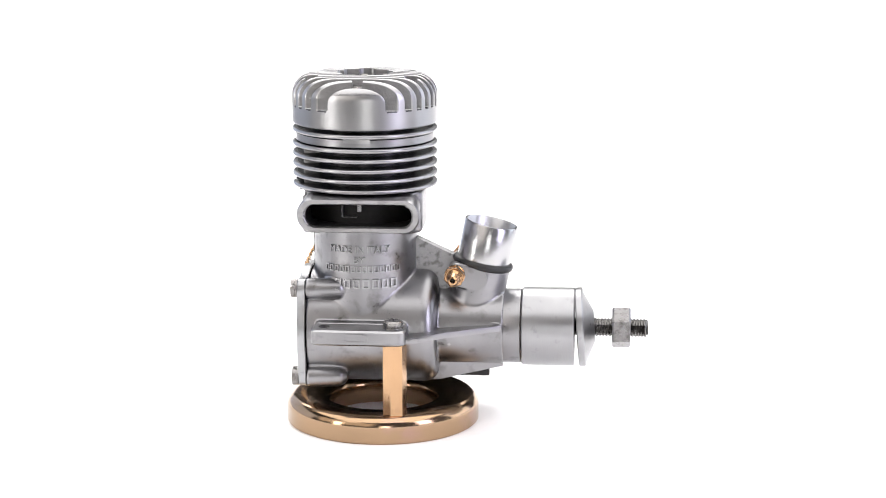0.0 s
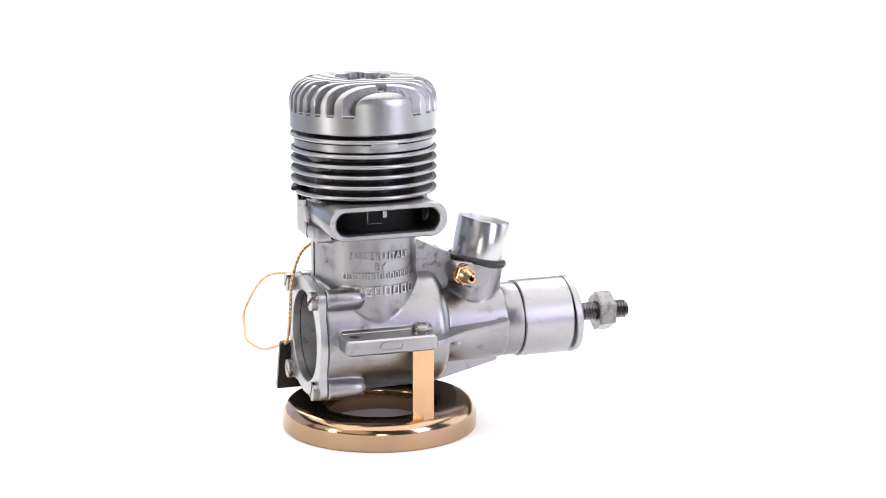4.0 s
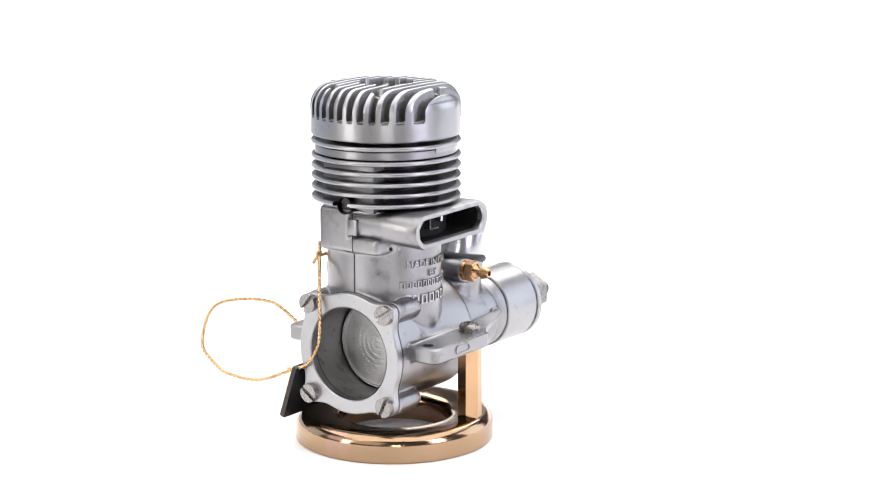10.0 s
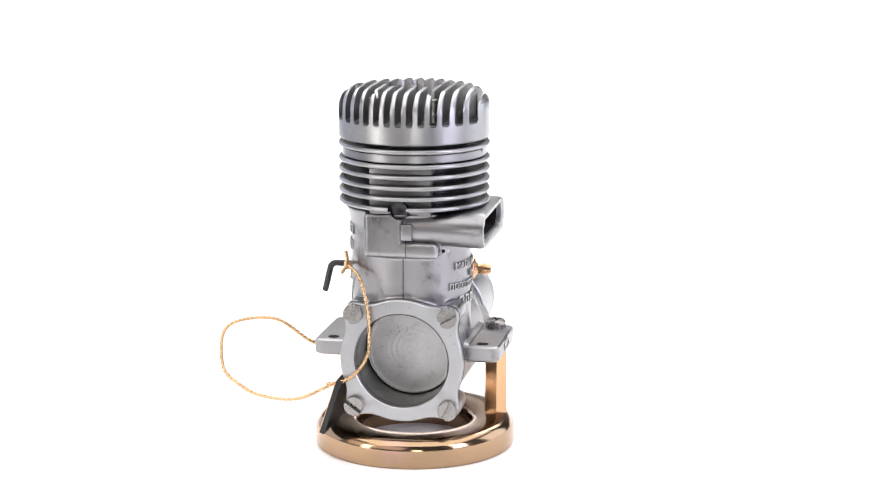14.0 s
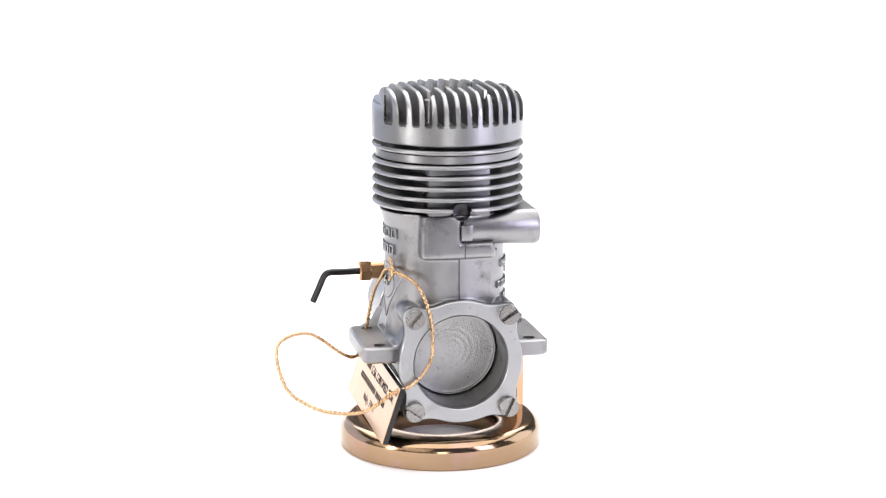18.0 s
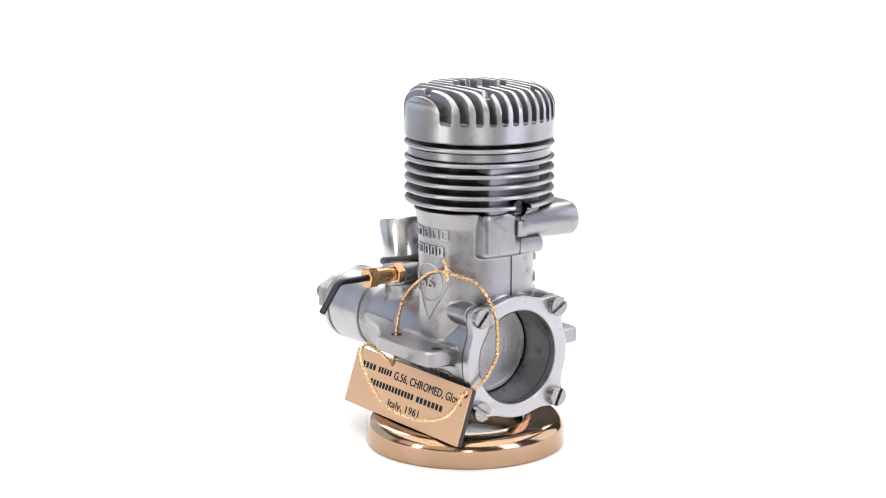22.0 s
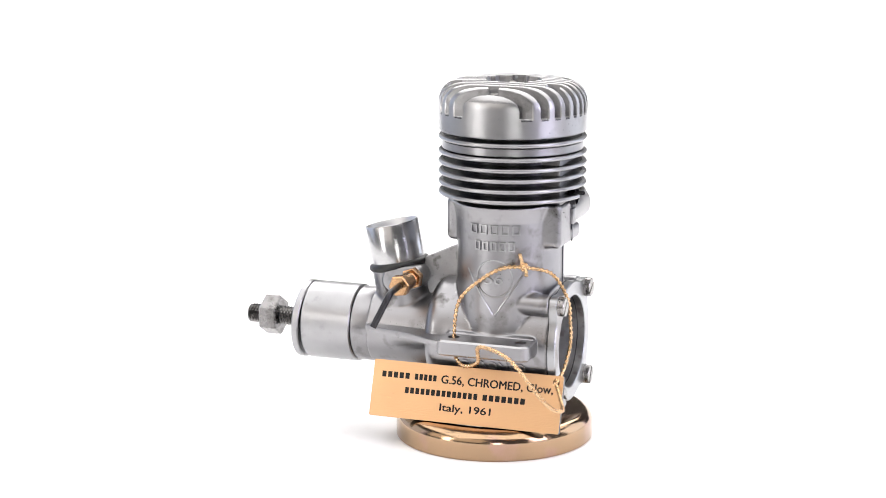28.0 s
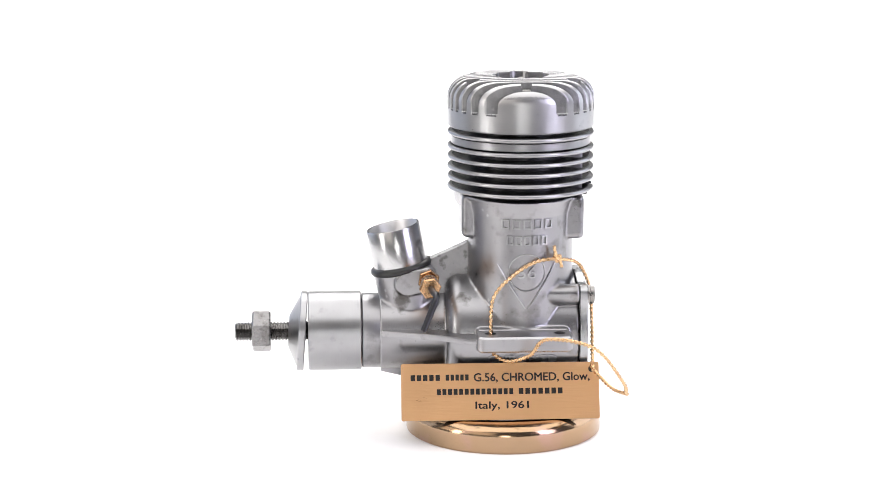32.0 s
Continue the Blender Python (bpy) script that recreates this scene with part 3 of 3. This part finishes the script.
def cylinder_fins():
    bm = bmesh.new()
    # barrel core coloured dark for the shade behind the fins
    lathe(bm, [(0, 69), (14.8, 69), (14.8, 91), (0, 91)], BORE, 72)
    part("barrel", bm, GAP_SHADE, engine, "aluminium cylinder barrel between the cooling fins")
    bm = bmesh.new()
    rbox(bm, -21.8, -14, KY - 8.4, KY + 9.2, 70, 84, 0.8)
    part("rear_pad", bm, PAD, engine)
    bm = bmesh.new()
    lathe(bm, [(14, 85.2), (20.0, 85.2), (20.2, 85.4), (20.2, 87.4), (14, 87.8)], BORE, 96)
    part("band", bm, FINS, engine)
    bm = bmesh.new()
    rows = [[bm.verts.new((CX + r * math.cos(radians(a)), CY + r * math.sin(radians(a)), z)) for a in range(259, 282, 2)] for r, z in ((19.0, 86.6), (20.42, 86.6), (20.42, 88.1), (19.0, 88.1))]
    for a, b in zip(rows, rows[1:] + rows[:1]):
        for k in range(len(a) - 1):
            bm.faces.new((a[k], a[k + 1], b[k + 1], b[k]))
    for k in (0, -1):
        bm.faces.new([row[k] for row in rows])
    part("band_key", bm, HEAD, engine, "small key filling the groove above the band")
    for z in (88.4, 84.3, 81.35, 78.4, 75.45, 72.5):
        bm = bmesh.new()
        lathe(bm, [(14, z - 0.6), (19.8, z - 0.52), (20.2, z - 0.6)] + arc(20.58, z, 0.62, -90, 90, 8) + [(20.2, z + 0.6), (19.8, z + 0.52), (14, z + 0.6)], BORE, 180)
        if z < 73:
            for v in bm.verts:
                if math.hypot(v.co.y + 0.9, v.co.z - 72.0) < 2.4 and v.co.x < -21:
                    v.co.x = -21.0
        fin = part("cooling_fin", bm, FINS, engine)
        # fin faces inside the rim carry the painted gap shade
        fin.data.materials.append(GAP_SHADE)
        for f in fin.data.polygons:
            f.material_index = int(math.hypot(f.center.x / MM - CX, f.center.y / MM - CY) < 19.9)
    # drilled notch in the lowest fin at the back, and the small cast key below it
    # shallow cup; the darkness of a deeper hole is put into its black colour
    bm = bmesh.new()
    lathe(bm, [(2.6, -22.0), (2.5, -24.0), (2.35, -24.0), (2.3, -22.3), (1.6, -21.95), (0, -21.87)], Matrix.Translation((0, -0.9, 72.0)) @ ALONG_X, 32)
    part("drilled_notch", bm, BLACK_STEEL, engine, "dark drilled notch in the lowest fin")
    bm = bmesh.new()
    rbox(bm, -22.9, -20.8, -4.2, -1.15, 63.7, 68.1, 0.15)
    part("cast_key", bm, CAST, engine)


HEAD_SCREWS = [(16.6 * math.cos(radians(a)), 16.6 * math.sin(radians(a))) for a in (30, 90, 150, 210, 270, 330)]


def cylinder_head():
    top, shoulder, rim = 104.7, 15.2, 21.2

    def dome(r):
        if r <= shoulder:
            return top - 0.4 * (r / shoulder) ** 2
        u = min(1.0, (r - shoulder) / (rim - shoulder))
        return top - 0.4 - 6.0 * (1 - math.sqrt(max(0.0, 1 - u * u)))

    bm = bmesh.new()
    lathe(bm, [(0, 90.2), (20.8, 90.2), (21.2, 90.6), (21.2, 95.2), (0, 95.2)], BORE, 128)
    hd = part("cylinder_head", bm, HEAD, engine, "turned aluminium cylinder head with parallel cooling ribs")
    # dark disc paints in the shade at the bottom of the slots
    bm = bmesh.new()
    lathe(bm, [(0, 95.21), (21.17, 95.21), (21.17, 95.5), (21.0, 95.66), (0, 95.66)], BORE, 96)
    part("slot_floor", bm, DARK_ALU, hd, "slot floor, coloured dark for the shade between the ribs")
    pitch, slot = 3.1, 1.9
    spans = [(y + slot / 2, y + pitch - slot / 2) for y in [k * pitch for k in range(-6, 6)]]
    spans = [(-rim + 0.02, -6 * pitch - slot / 2)] + spans + [(6 * pitch + slot / 2, rim - 0.02)]
    for y0, y1 in spans:
        bm = bmesh.new()
        near = min(abs(y0), abs(y1)) if y0 * y1 > 0 else 0
        reach = math.sqrt(max(0.2, rim * rim - near * near))
        soft = min(0.30, (y1 - y0) / 3)
        ys = [y0, y0 + soft * 0.3, y0 + soft] + [y0 + (y1 - y0) * k / 4 for k in (1, 2, 3) if y1 - y0 > 2] + [y1 - soft, y1 - soft * 0.3, y1]
        if max(abs(y0), abs(y1)) > rim - 0.1:
            # the solid end block follows the round rim closely
            side = 1 if y1 > 0 else -1
            inner = min(abs(y0), abs(y1))
            full = math.acos(inner / rim)
            ys = [side * rim * math.cos(full * (1 - k / 18)) for k in range(18)] + [side * (rim - 0.005)]
            ys += [side * (inner + soft * 0.3), side * (inner + soft)]
            y0, y1 = (inner, rim + 2) if side > 0 else (-rim - 2, -inner)
        foot = 0.3
        ys = [y0 - foot * k for k in (0.62, 0.3, 0.1, 0.02)] + sorted(ys) + [y1 + foot * k for k in (0.02, 0.1, 0.3, 0.62)]
        ys = [y for y in ys if abs(y) < rim - 0.004]
        n = 96
        grid = []
        for y in ys:
            lim = math.sqrt(max(0.01, rim * rim - y * y))
            edge = max(0.0, min(y - y0, y1 - y))
            out = max(y0 - y, y - y1)
            drop = soft * (1 - math.sqrt(max(0, 1 - (1 - min(1, edge / soft)) ** 2)))
            row = []
            for k in range(n + 1):
                x = -lim * math.cos(math.pi * k / n)
                z = dome(math.hypot(x, y)) - drop
                if math.hypot(x, y) < 7.6:
                    z = 96.6
                for sx, sy in HEAD_SCREWS:
                    if math.hypot(x - sx, y - sy) < 1.6:
                        z = min(z, 101.6)
                z = max(z, 95.8)
                if out > 0.001:
                    u = 1 - min(1.0, out / foot)
                    z = 95.62 + foot * (1 - math.sqrt(max(0.0, 1 - u * u)))
                row.append((x, y, z))
            grid.append(row)
        up = [[bm.verts.new(BORE @ Vector(c)) for c in row] for row in grid]
        dn = [[bm.verts.new(BORE @ Vector((x, y, 95.2))) for x, y, z in row] for row in grid]
        for i in range(len(ys) - 1):
            for k in range(n):
                bm.faces.new((up[i][k], up[i][k + 1], up[i + 1][k + 1], up[i + 1][k]))
        for row, low in ((up[0], dn[0]), (up[-1], dn[-1])):
            for k in range(n):
                bm.faces.new((row[k], row[k + 1], low[k + 1], low[k]))
        for i in range(len(ys) - 1):
            for k in (0, n):
                bm.faces.new((up[i][k], up[i + 1][k], dn[i + 1][k], dn[i][k]))
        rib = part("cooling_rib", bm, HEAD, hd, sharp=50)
        # flat walls in the slots get the rough, shade-darkened colour
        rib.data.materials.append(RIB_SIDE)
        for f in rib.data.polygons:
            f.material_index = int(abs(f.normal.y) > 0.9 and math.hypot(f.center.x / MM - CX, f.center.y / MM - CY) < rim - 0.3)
    for sx, sy in HEAD_SCREWS:
        bm = bmesh.new()
        rod(bm, 1.35, 95.6, 102.4, BORE @ Matrix.Translation((sx, sy, 0)), 20, 0.2)
        part("head_screw", bm, STEEL, hd, "small steel head screw sunk between ribs")
    bm = bmesh.new()
    prism(bm, hexagon(7.6), 97.2, 100.4, BORE, 0.3)
    rod(bm, 3.0, 100.3, 101.8, BORE, 24, 0.2)
    rod(bm, 1.0, 101.7, 103.9, BORE, 16, 0.2)
    part("glow_plug", bm, STEEL, hd, "steel glow plug in the middle of the head")


def nose():
    bm = bmesh.new()
    lathe(bm, [(0, 36.4), (10.9, 36.4), (11.0, 36.6), (11.0, 41.4), (10.7, 41.7), (0, 41.7)], SHAFT, 96)
    part("front_collar", bm, CAST, engine)
    bm = bmesh.new()
    lathe(bm, [(0, 41.8), (11.2, 41.8), (11.55, 42.1), (11.6, 57.0), (11.35, 57.3), (0, 57.3)], SHAFT, 128)
    part("drive_hub", bm, BRIGHT_X, engine, "bright turned aluminium propeller drive hub")
    bm = bmesh.new()
    tilt = Matrix.Translation((58.9, KY, KZ)) @ Matrix.Rotation(radians(-4.0), 4, "Y") @ ALONG_X
    lathe(bm, [(0, -0.8), (11.4, -0.8), (11.7, -0.5), (11.7, 1.0), (11.4, 1.3), (10.4, 1.4), (4.9, 4.1), (4.4, 4.3), (0, 4.3)], tilt, 128)
    part("drive_washer", bm, BRIGHT_X, engine, "bright coned aluminium propeller washer, slightly tilted")
    # threaded shaft: one helical ridge
    bm = bmesh.new()
    seg, pitch, x0, x1 = 24, 0.95, 57.0, 79.7
    turns = int((x1 - x0) / pitch)
    rows = []
    for k in range(turns * 4 + 1):
        row = []
        for j in range(seg):
            ph = (k / 4 - j / seg) % 1.0
            r = 2.30 + 0.65 * (1 - abs(2 * ph - 1)) - (0.5 if k >= turns * 4 - 1 else 0)
            a = 2 * math.pi * j / seg
            row.append(bm.verts.new((x0 + k * pitch / 4, KY + r * math.cos(a), KZ + r * math.sin(a))))
        rows.append(row)
    for a, b in zip(rows, rows[1:]):
        for j in range(seg):
            bm.faces.new((a[j], a[(j + 1) % seg], b[(j + 1) % seg], b[j]))
    bm.faces.new(rows[-1])
    bm.faces.new(rows[0][::-1])
    part("threaded_shaft", bm, DARK_STEEL, engine, "dark threaded steel propeller shaft", 20)
    bm = bmesh.new()
    prism(bm, hexagon(10.5, 0), 68.3, 73.7, SHAFT, 0.45)
    part("shaft_nut", bm, NUT_STEEL, engine, "worn grey steel hexagon nut")


def intake():
    bm = bmesh.new()
    lathe(bm, [(7.6, -1.0), (7.9, 0.6), (7.9, 12.2), (7.7, 12.5), (7.35, 12.5), (7.1, 12.0), (7.1, -10), (7.6, -10)], LEAN, 96, closed=True)
    vt = part("venturi", bm, BRIGHT_Z, engine, "bright turned aluminium intake venturi tube")
    bm = bmesh.new()
    lathe(bm, [(0, -8), (5.65, -8), (5.65, -7.5), (0, -7.5)], LEAN, 32)
    part("venturi_floor", bm, MATTE_BLACK, vt)
    bm = bmesh.new()
    lathe(bm, [(7.2, 12.45), (7.0, 12.1), (5.75, 8.6), (5.55, 6.5), (5.55, -7.8), (6.4, -7.8)], LEAN, 72)
    part("throat", bm, THROAT, vt, "tapered inside of the venturi")
    bm = bmesh.new()
    lathe(bm, arc(7.9, 0.2, 1.15, 0, 360, 14)[:-1], LEAN, 72, closed=True)
    part("o_ring", bm, RUBBER, engine, "black rubber sealing ring round the intake")
    spray = Matrix.Translation((22.4, KY, 46.5))
    # fuel nipple on the exhaust side
    m = spray @ Matrix.Rotation(radians(90), 4, "X")
    bm = bmesh.new()
    lathe(bm, [(0, 8.5), (3.0, 8.5), (3.0, 9.6), (1.7, 9.8), (0, 9.8)], m, 24)
    prism(bm, hexagon(5.4, 12), 9.7, 12.4, m, 0.3)
    lathe(bm, [(2.3, 12.3), (1.35, 13.4), (1.35, 14.6), (1.95, 14.9), (1.25, 17.0), (0.75, 17.1), (0.75, 12.0)], m, 28)
    np_ = part("fuel_nipple", bm, BRASS, engine, "brass barbed fuel nipple with hexagon base")
    bm = bmesh.new()
    rod(bm, 0.76, 12, 14.5, m, 12, 0.05)
    part("nipple_bore", bm, BLACK, np_)
    # needle valve on the other side
    m = spray @ ALONG_Y
    bm = bmesh.new()
    rod(bm, 2.6, 7.0, 8.6, m, 28)
    prism(bm, hexagon(5.6, 20), 8.4, 11.0, m, 0.3)
    rod(bm, 1.9, 10.8, 13.4, m, 28, 0.1)
    for z in (11.2, 11.8, 12.4):
        rod(bm, 2.05, z, z + 0.4, m, 28, 0.1)
    nv = part("needle_valve", bm, BRASS, engine, "brass needle valve with bent black lever")
    bm = bmesh.new()
    lathe(bm, [(0, 13.3), (2.5, 13.3), (2.5, 17.6), (0, 17.6)], m, 28)
    prism(bm, hexagon(5.5, 8), 17.4, 20.8, m, 0.4)
    part("gland_nut", bm, BRASS, nv)
    bm = bmesh.new()
    tube(bm, resample(spline([(22.4, 15.0, 46.5), (22.2, 20, 46.5), (21.7, 25.0, 46.6), (21.2, 28.6, 46.7), (21.3, 30.0, 45.9), (22.0, 30.7, 44.3), (23.6, 31.9, 40.6), (25.0, 33.0, 37.4)]), 0.5), 0.95, 14)
    part("needle_lever", bm, BLACK_STEEL, nv, "bent black steel needle lever")


def writing():
    def raised(name, bm, r, facing, z, label):
        part(name, wrap(bm, CX, CY, r, facing, z), RAISED, engine, label, 50)
    r = 15.25
    raised("lettering", letters("MADE IN ITALY", 18.0, 2.0, 0.65), r, 270, 55.0, "raised cast lettering reading MADE IN ITALY")
    raised("lettering", letters("BY", 3.2, 1.8, 0.65), r, 270, 51.9, "raised cast lettering reading BY")
    n, w = 14, 23.0
    for mark in frames_row(n, w, 1.9, 0.6):
        raised("cast_frame", mark, r, 272.5, 49.2, "plain raised cast frame")
    n, w = 7, 18.5
    for mark in frames_row(n, w, 2.7, 0.55, stroke=0.45):
        raised("cast_frame", mark, r, 277, 44.8, "plain raised cast frame")
    for z, w, n, h in ((64.2, 14.6, 5, 2.7), (59.5, 11.6, 5, 2.7)):
        for mark in frames_row(n, w, h, 0.6, stroke=0.4):
            raised("cast_frame", mark, r, 92, z, "plain raised cast frame")
    raised("number", letters("56", 5.2, 3.2, 0.6), r, 92, 50.2, "raised cast number 56")
    ring = bmesh.new()
    pts = [Vector((5.3 * math.cos(2 * math.pi * k / 48), 5.3 * math.sin(2 * math.pi * k / 48), 0.1)) for k in range(49)]
    tube(ring, pts, 0.2, 6)
    raised("ring_mark", ring, r, 92, 50.2, "raised cast ring round the number")
    vee = bmesh.new()
    for s in (-1, 1):
        tube(vee, resample([Vector((s * 8.8, 2.2, 0.1)), Vector((0, -11.0, 0.1))], 0.8), 0.28, 6)
    raised("vee_mark", vee, r, 92, 50.2, "raised cast V under the number")
    # chromed mark low on the case
    bm = letters("CHROMED", 20.0, 2.6, 0.5)
    a = radians(-17)
    for v in bm.verts:
        ang = a + v.co.y / 17.0
        rr = 17.0 + v.co.z - 0.12
        v.co = Vector((-4.3 - v.co.x, KY + rr * math.cos(ang), KZ + rr * math.sin(ang)))
    part("lettering", bm, CAST, engine, "raised cast lettering reading CHROMED", 50)


crankcase()
inner_wall()
web_and_gusset()
mounting_lug(-1)
mounting_lug(1)
rear_flange()
exhaust()
cylinder_fins()
cylinder_head()
nose()
intake()
writing()

# ---- the stand: a polished ring with one hexagonal post ----
stand = tagged(new("display_stand"), "polished bronze ring stand with one hexagonal brass post", "display stand")


def display_stand():
    bm = bmesh.new()
    prof = [(28.3, 0), (28.7, 0.4), (28.7, 4.6)] + arc(25.2, 4.7, 3.5, 0, 80, 10) + [(18.6, 7.7), (17.2, 7.3), (16.4, 6.4), (16.2, 5.4), (16.2, 0)]
    lathe(bm, prof, Matrix(), 160, closed=True)
    part("ring_base", bm, BRONZE, stand, "heavy polished bronze ring")
    bm = bmesh.new()
    prism(bm, hexagon(6.0, 15), 7.6, 28.9, Matrix.Translation((6.0, -22.6, 0)), 0.25)
    part("post", bm, POST, stand, "bright hexagonal brass post")
    bm = bmesh.new()
    m = Matrix.Translation((5.6, -22.6, 33.4))
    lathe(bm, [(0, 0), (3.0, 0), (3.0, 0.4), (2.7, 0.45), (2.9, 0.8), (2.9, 1.8), (2.4, 2.3), (0, 2.5)], m, 32)
    sc = part("clamp_screw", bm, STEEL, stand, "plated cross-head screw through the engine lug")
    for turn in (25, 115):
        bm = bmesh.new()
        rbox(bm, -1.5, 1.5, -0.28, 0.28, 2.2, 2.53, 0, m=m @ Matrix.Rotation(radians(turn), 4, "Z"))
        part("cross_recess", bm, DARK_STEEL, sc)


display_stand()

# ---- the name plate on its cord ----
tag = tagged(new("name_plate"), "brushed brass name plate on a gold cord, leaning on the stand", "name plate")
FACE = Matrix.Translation((2.35, 19.4, 16.1)) @ Matrix(((-1, 0, 0, 0), (0, -0.314, 0.949, 0), (0, 0.949, 0.314, 0), (0, 0, 0, 1)))


def name_plate():
    w, h = 56.9, 16.3
    bm = bmesh.new()
    prism(bm, stadium(-w / 2, w / 2, -h / 2, h / 2, 0.5, 3), -1.6, -0.2, FACE)
    part("backing", bm, BLACK, tag, "black backing layer")
    bm = bmesh.new()
    prism(bm, stadium(-w / 2, w / 2, -h / 2, h / 2, 0.5, 3), -0.2, 0.0, FACE)
    part("face", bm, PLATE, tag, "brushed brass face")
    bm = bmesh.new()
    rod(bm, 1.0, -1.7, 0.04, FACE @ Matrix.Translation((26.4, 6.2, 0)), 24, 0.02)
    part("cord_hole", bm, BLACK, tag)

    def line(name, bm, x, y, label):
        bmesh.ops.transform(bm, matrix=FACE @ Matrix.Translation((x, y, -0.02)), verts=bm.verts)
        part(name, bm, INK, tag, label, 50)
    unit = 56.9 / 351
    at = lambda u: (u - 886.5) * unit
    pieces = lambda u0, u1, n: [(at(u0 + (u1 - u0) * k / n), at(u0 + (u1 - u0) * (k + 0.7) / n)) for k in range(n)]
    for span in pieces(728, 783, 5) + pieces(790, 833, 5):
        line("engraved_bar", bars([span], 1.7, 0.06), 0, 4.1, "engraved black bar")
    line("engraving", bold(letters("G.56, CHROMED, Glow,", 205 * unit, 2.7, 0.05), 0.08), at(942.5), 3.9, "engraved black lettering reading G.56, CHROMED, Glow,")
    for span in pieces(774, 912, 14) + pieces(919, 1000, 7):
        line("engraved_bar", bars([span], 1.7, 0.06), 0, 0.0, "engraved black bar")
    line("engraving", bold(letters("Italy, 1961", 94 * unit, 2.7, 0.05), 0.08), at(889), -4.2, "engraved black lettering reading Italy, 1961")
    knot, lug, hole = (-13.9, 16.2, 54.2), (5.3, 20.6, 33.2), (-24.2, 18.4, 22.2)
    strands = ([knot, (-8.3, 17.1, 53.6), (-2.1, 17.3, 50.2), (4.4, 18.7, 43.5), lug, (5.2, 20.8, 28.6), (1.0, 24.7, 26.4), (-5.0, 29.7, 29.3), (-8.8, 39.5, 36.4),
                (-20.6, 49.6, 36.4), (-28.6, 48.6, 26.9), (-30.5, 42.5, 21.9), (-31.3, 36.0, 19.7), (-28.5, 27.0, 18.8), hole, (-24.3, 16.0, 23.2)],
               [knot, (-20.5, 11.0, 51.6), (-24.3, 8.0, 44.0), (-25.0, 7.4, 37.0), (-25.2, 8.0, 31.0), (-24.8, 12.0, 25.2), (-24.4, 17.0, 22.6), (-24.2, 20.0, 22.2)])
    for pts in strands:
        bm = bmesh.new()
        tube(bm, resample(spline(pts, 14), 0.16), 0.47, 12, 2, 2.8, 0.7)
        part("cord", bm, CORD, tag, "twisted gold cord", 60)
    bm = bmesh.new()
    for dx, dz, r in ((0, 0, 0.85), (0.5, 0.9, 0.72), (-0.6, 0.6, 0.7), (0.2, -0.7, 0.65)):
        bmesh.ops.create_icosphere(bm, subdivisions=2, radius=r, matrix=Matrix.Translation((knot[0] + dx, knot[1] + 0.2, knot[2] + dz)))
    tube(bm, resample(spline([(-13.9, 16.2, 54.2), (-13.2, 16.5, 56.2), (-12.9, 17.0, 58.0)], 6), 0.25), 0.5, 8, 2, 2.2, 0.3)
    tube(bm, resample(spline([(-13.9, 16.2, 54.2), (-14.8, 17.0, 53.0), (-15.0, 17.6, 51.8)], 6), 0.25), 0.5, 8, 2, 2.2, 0.3)
    part("knot", bm, CORD, tag, "knot in the gold cord", 60)


name_plate()


# ---- what moves ----
def motions():
    for thing in (engine, stand, tag):
        walk(thing, TURN)


motions()
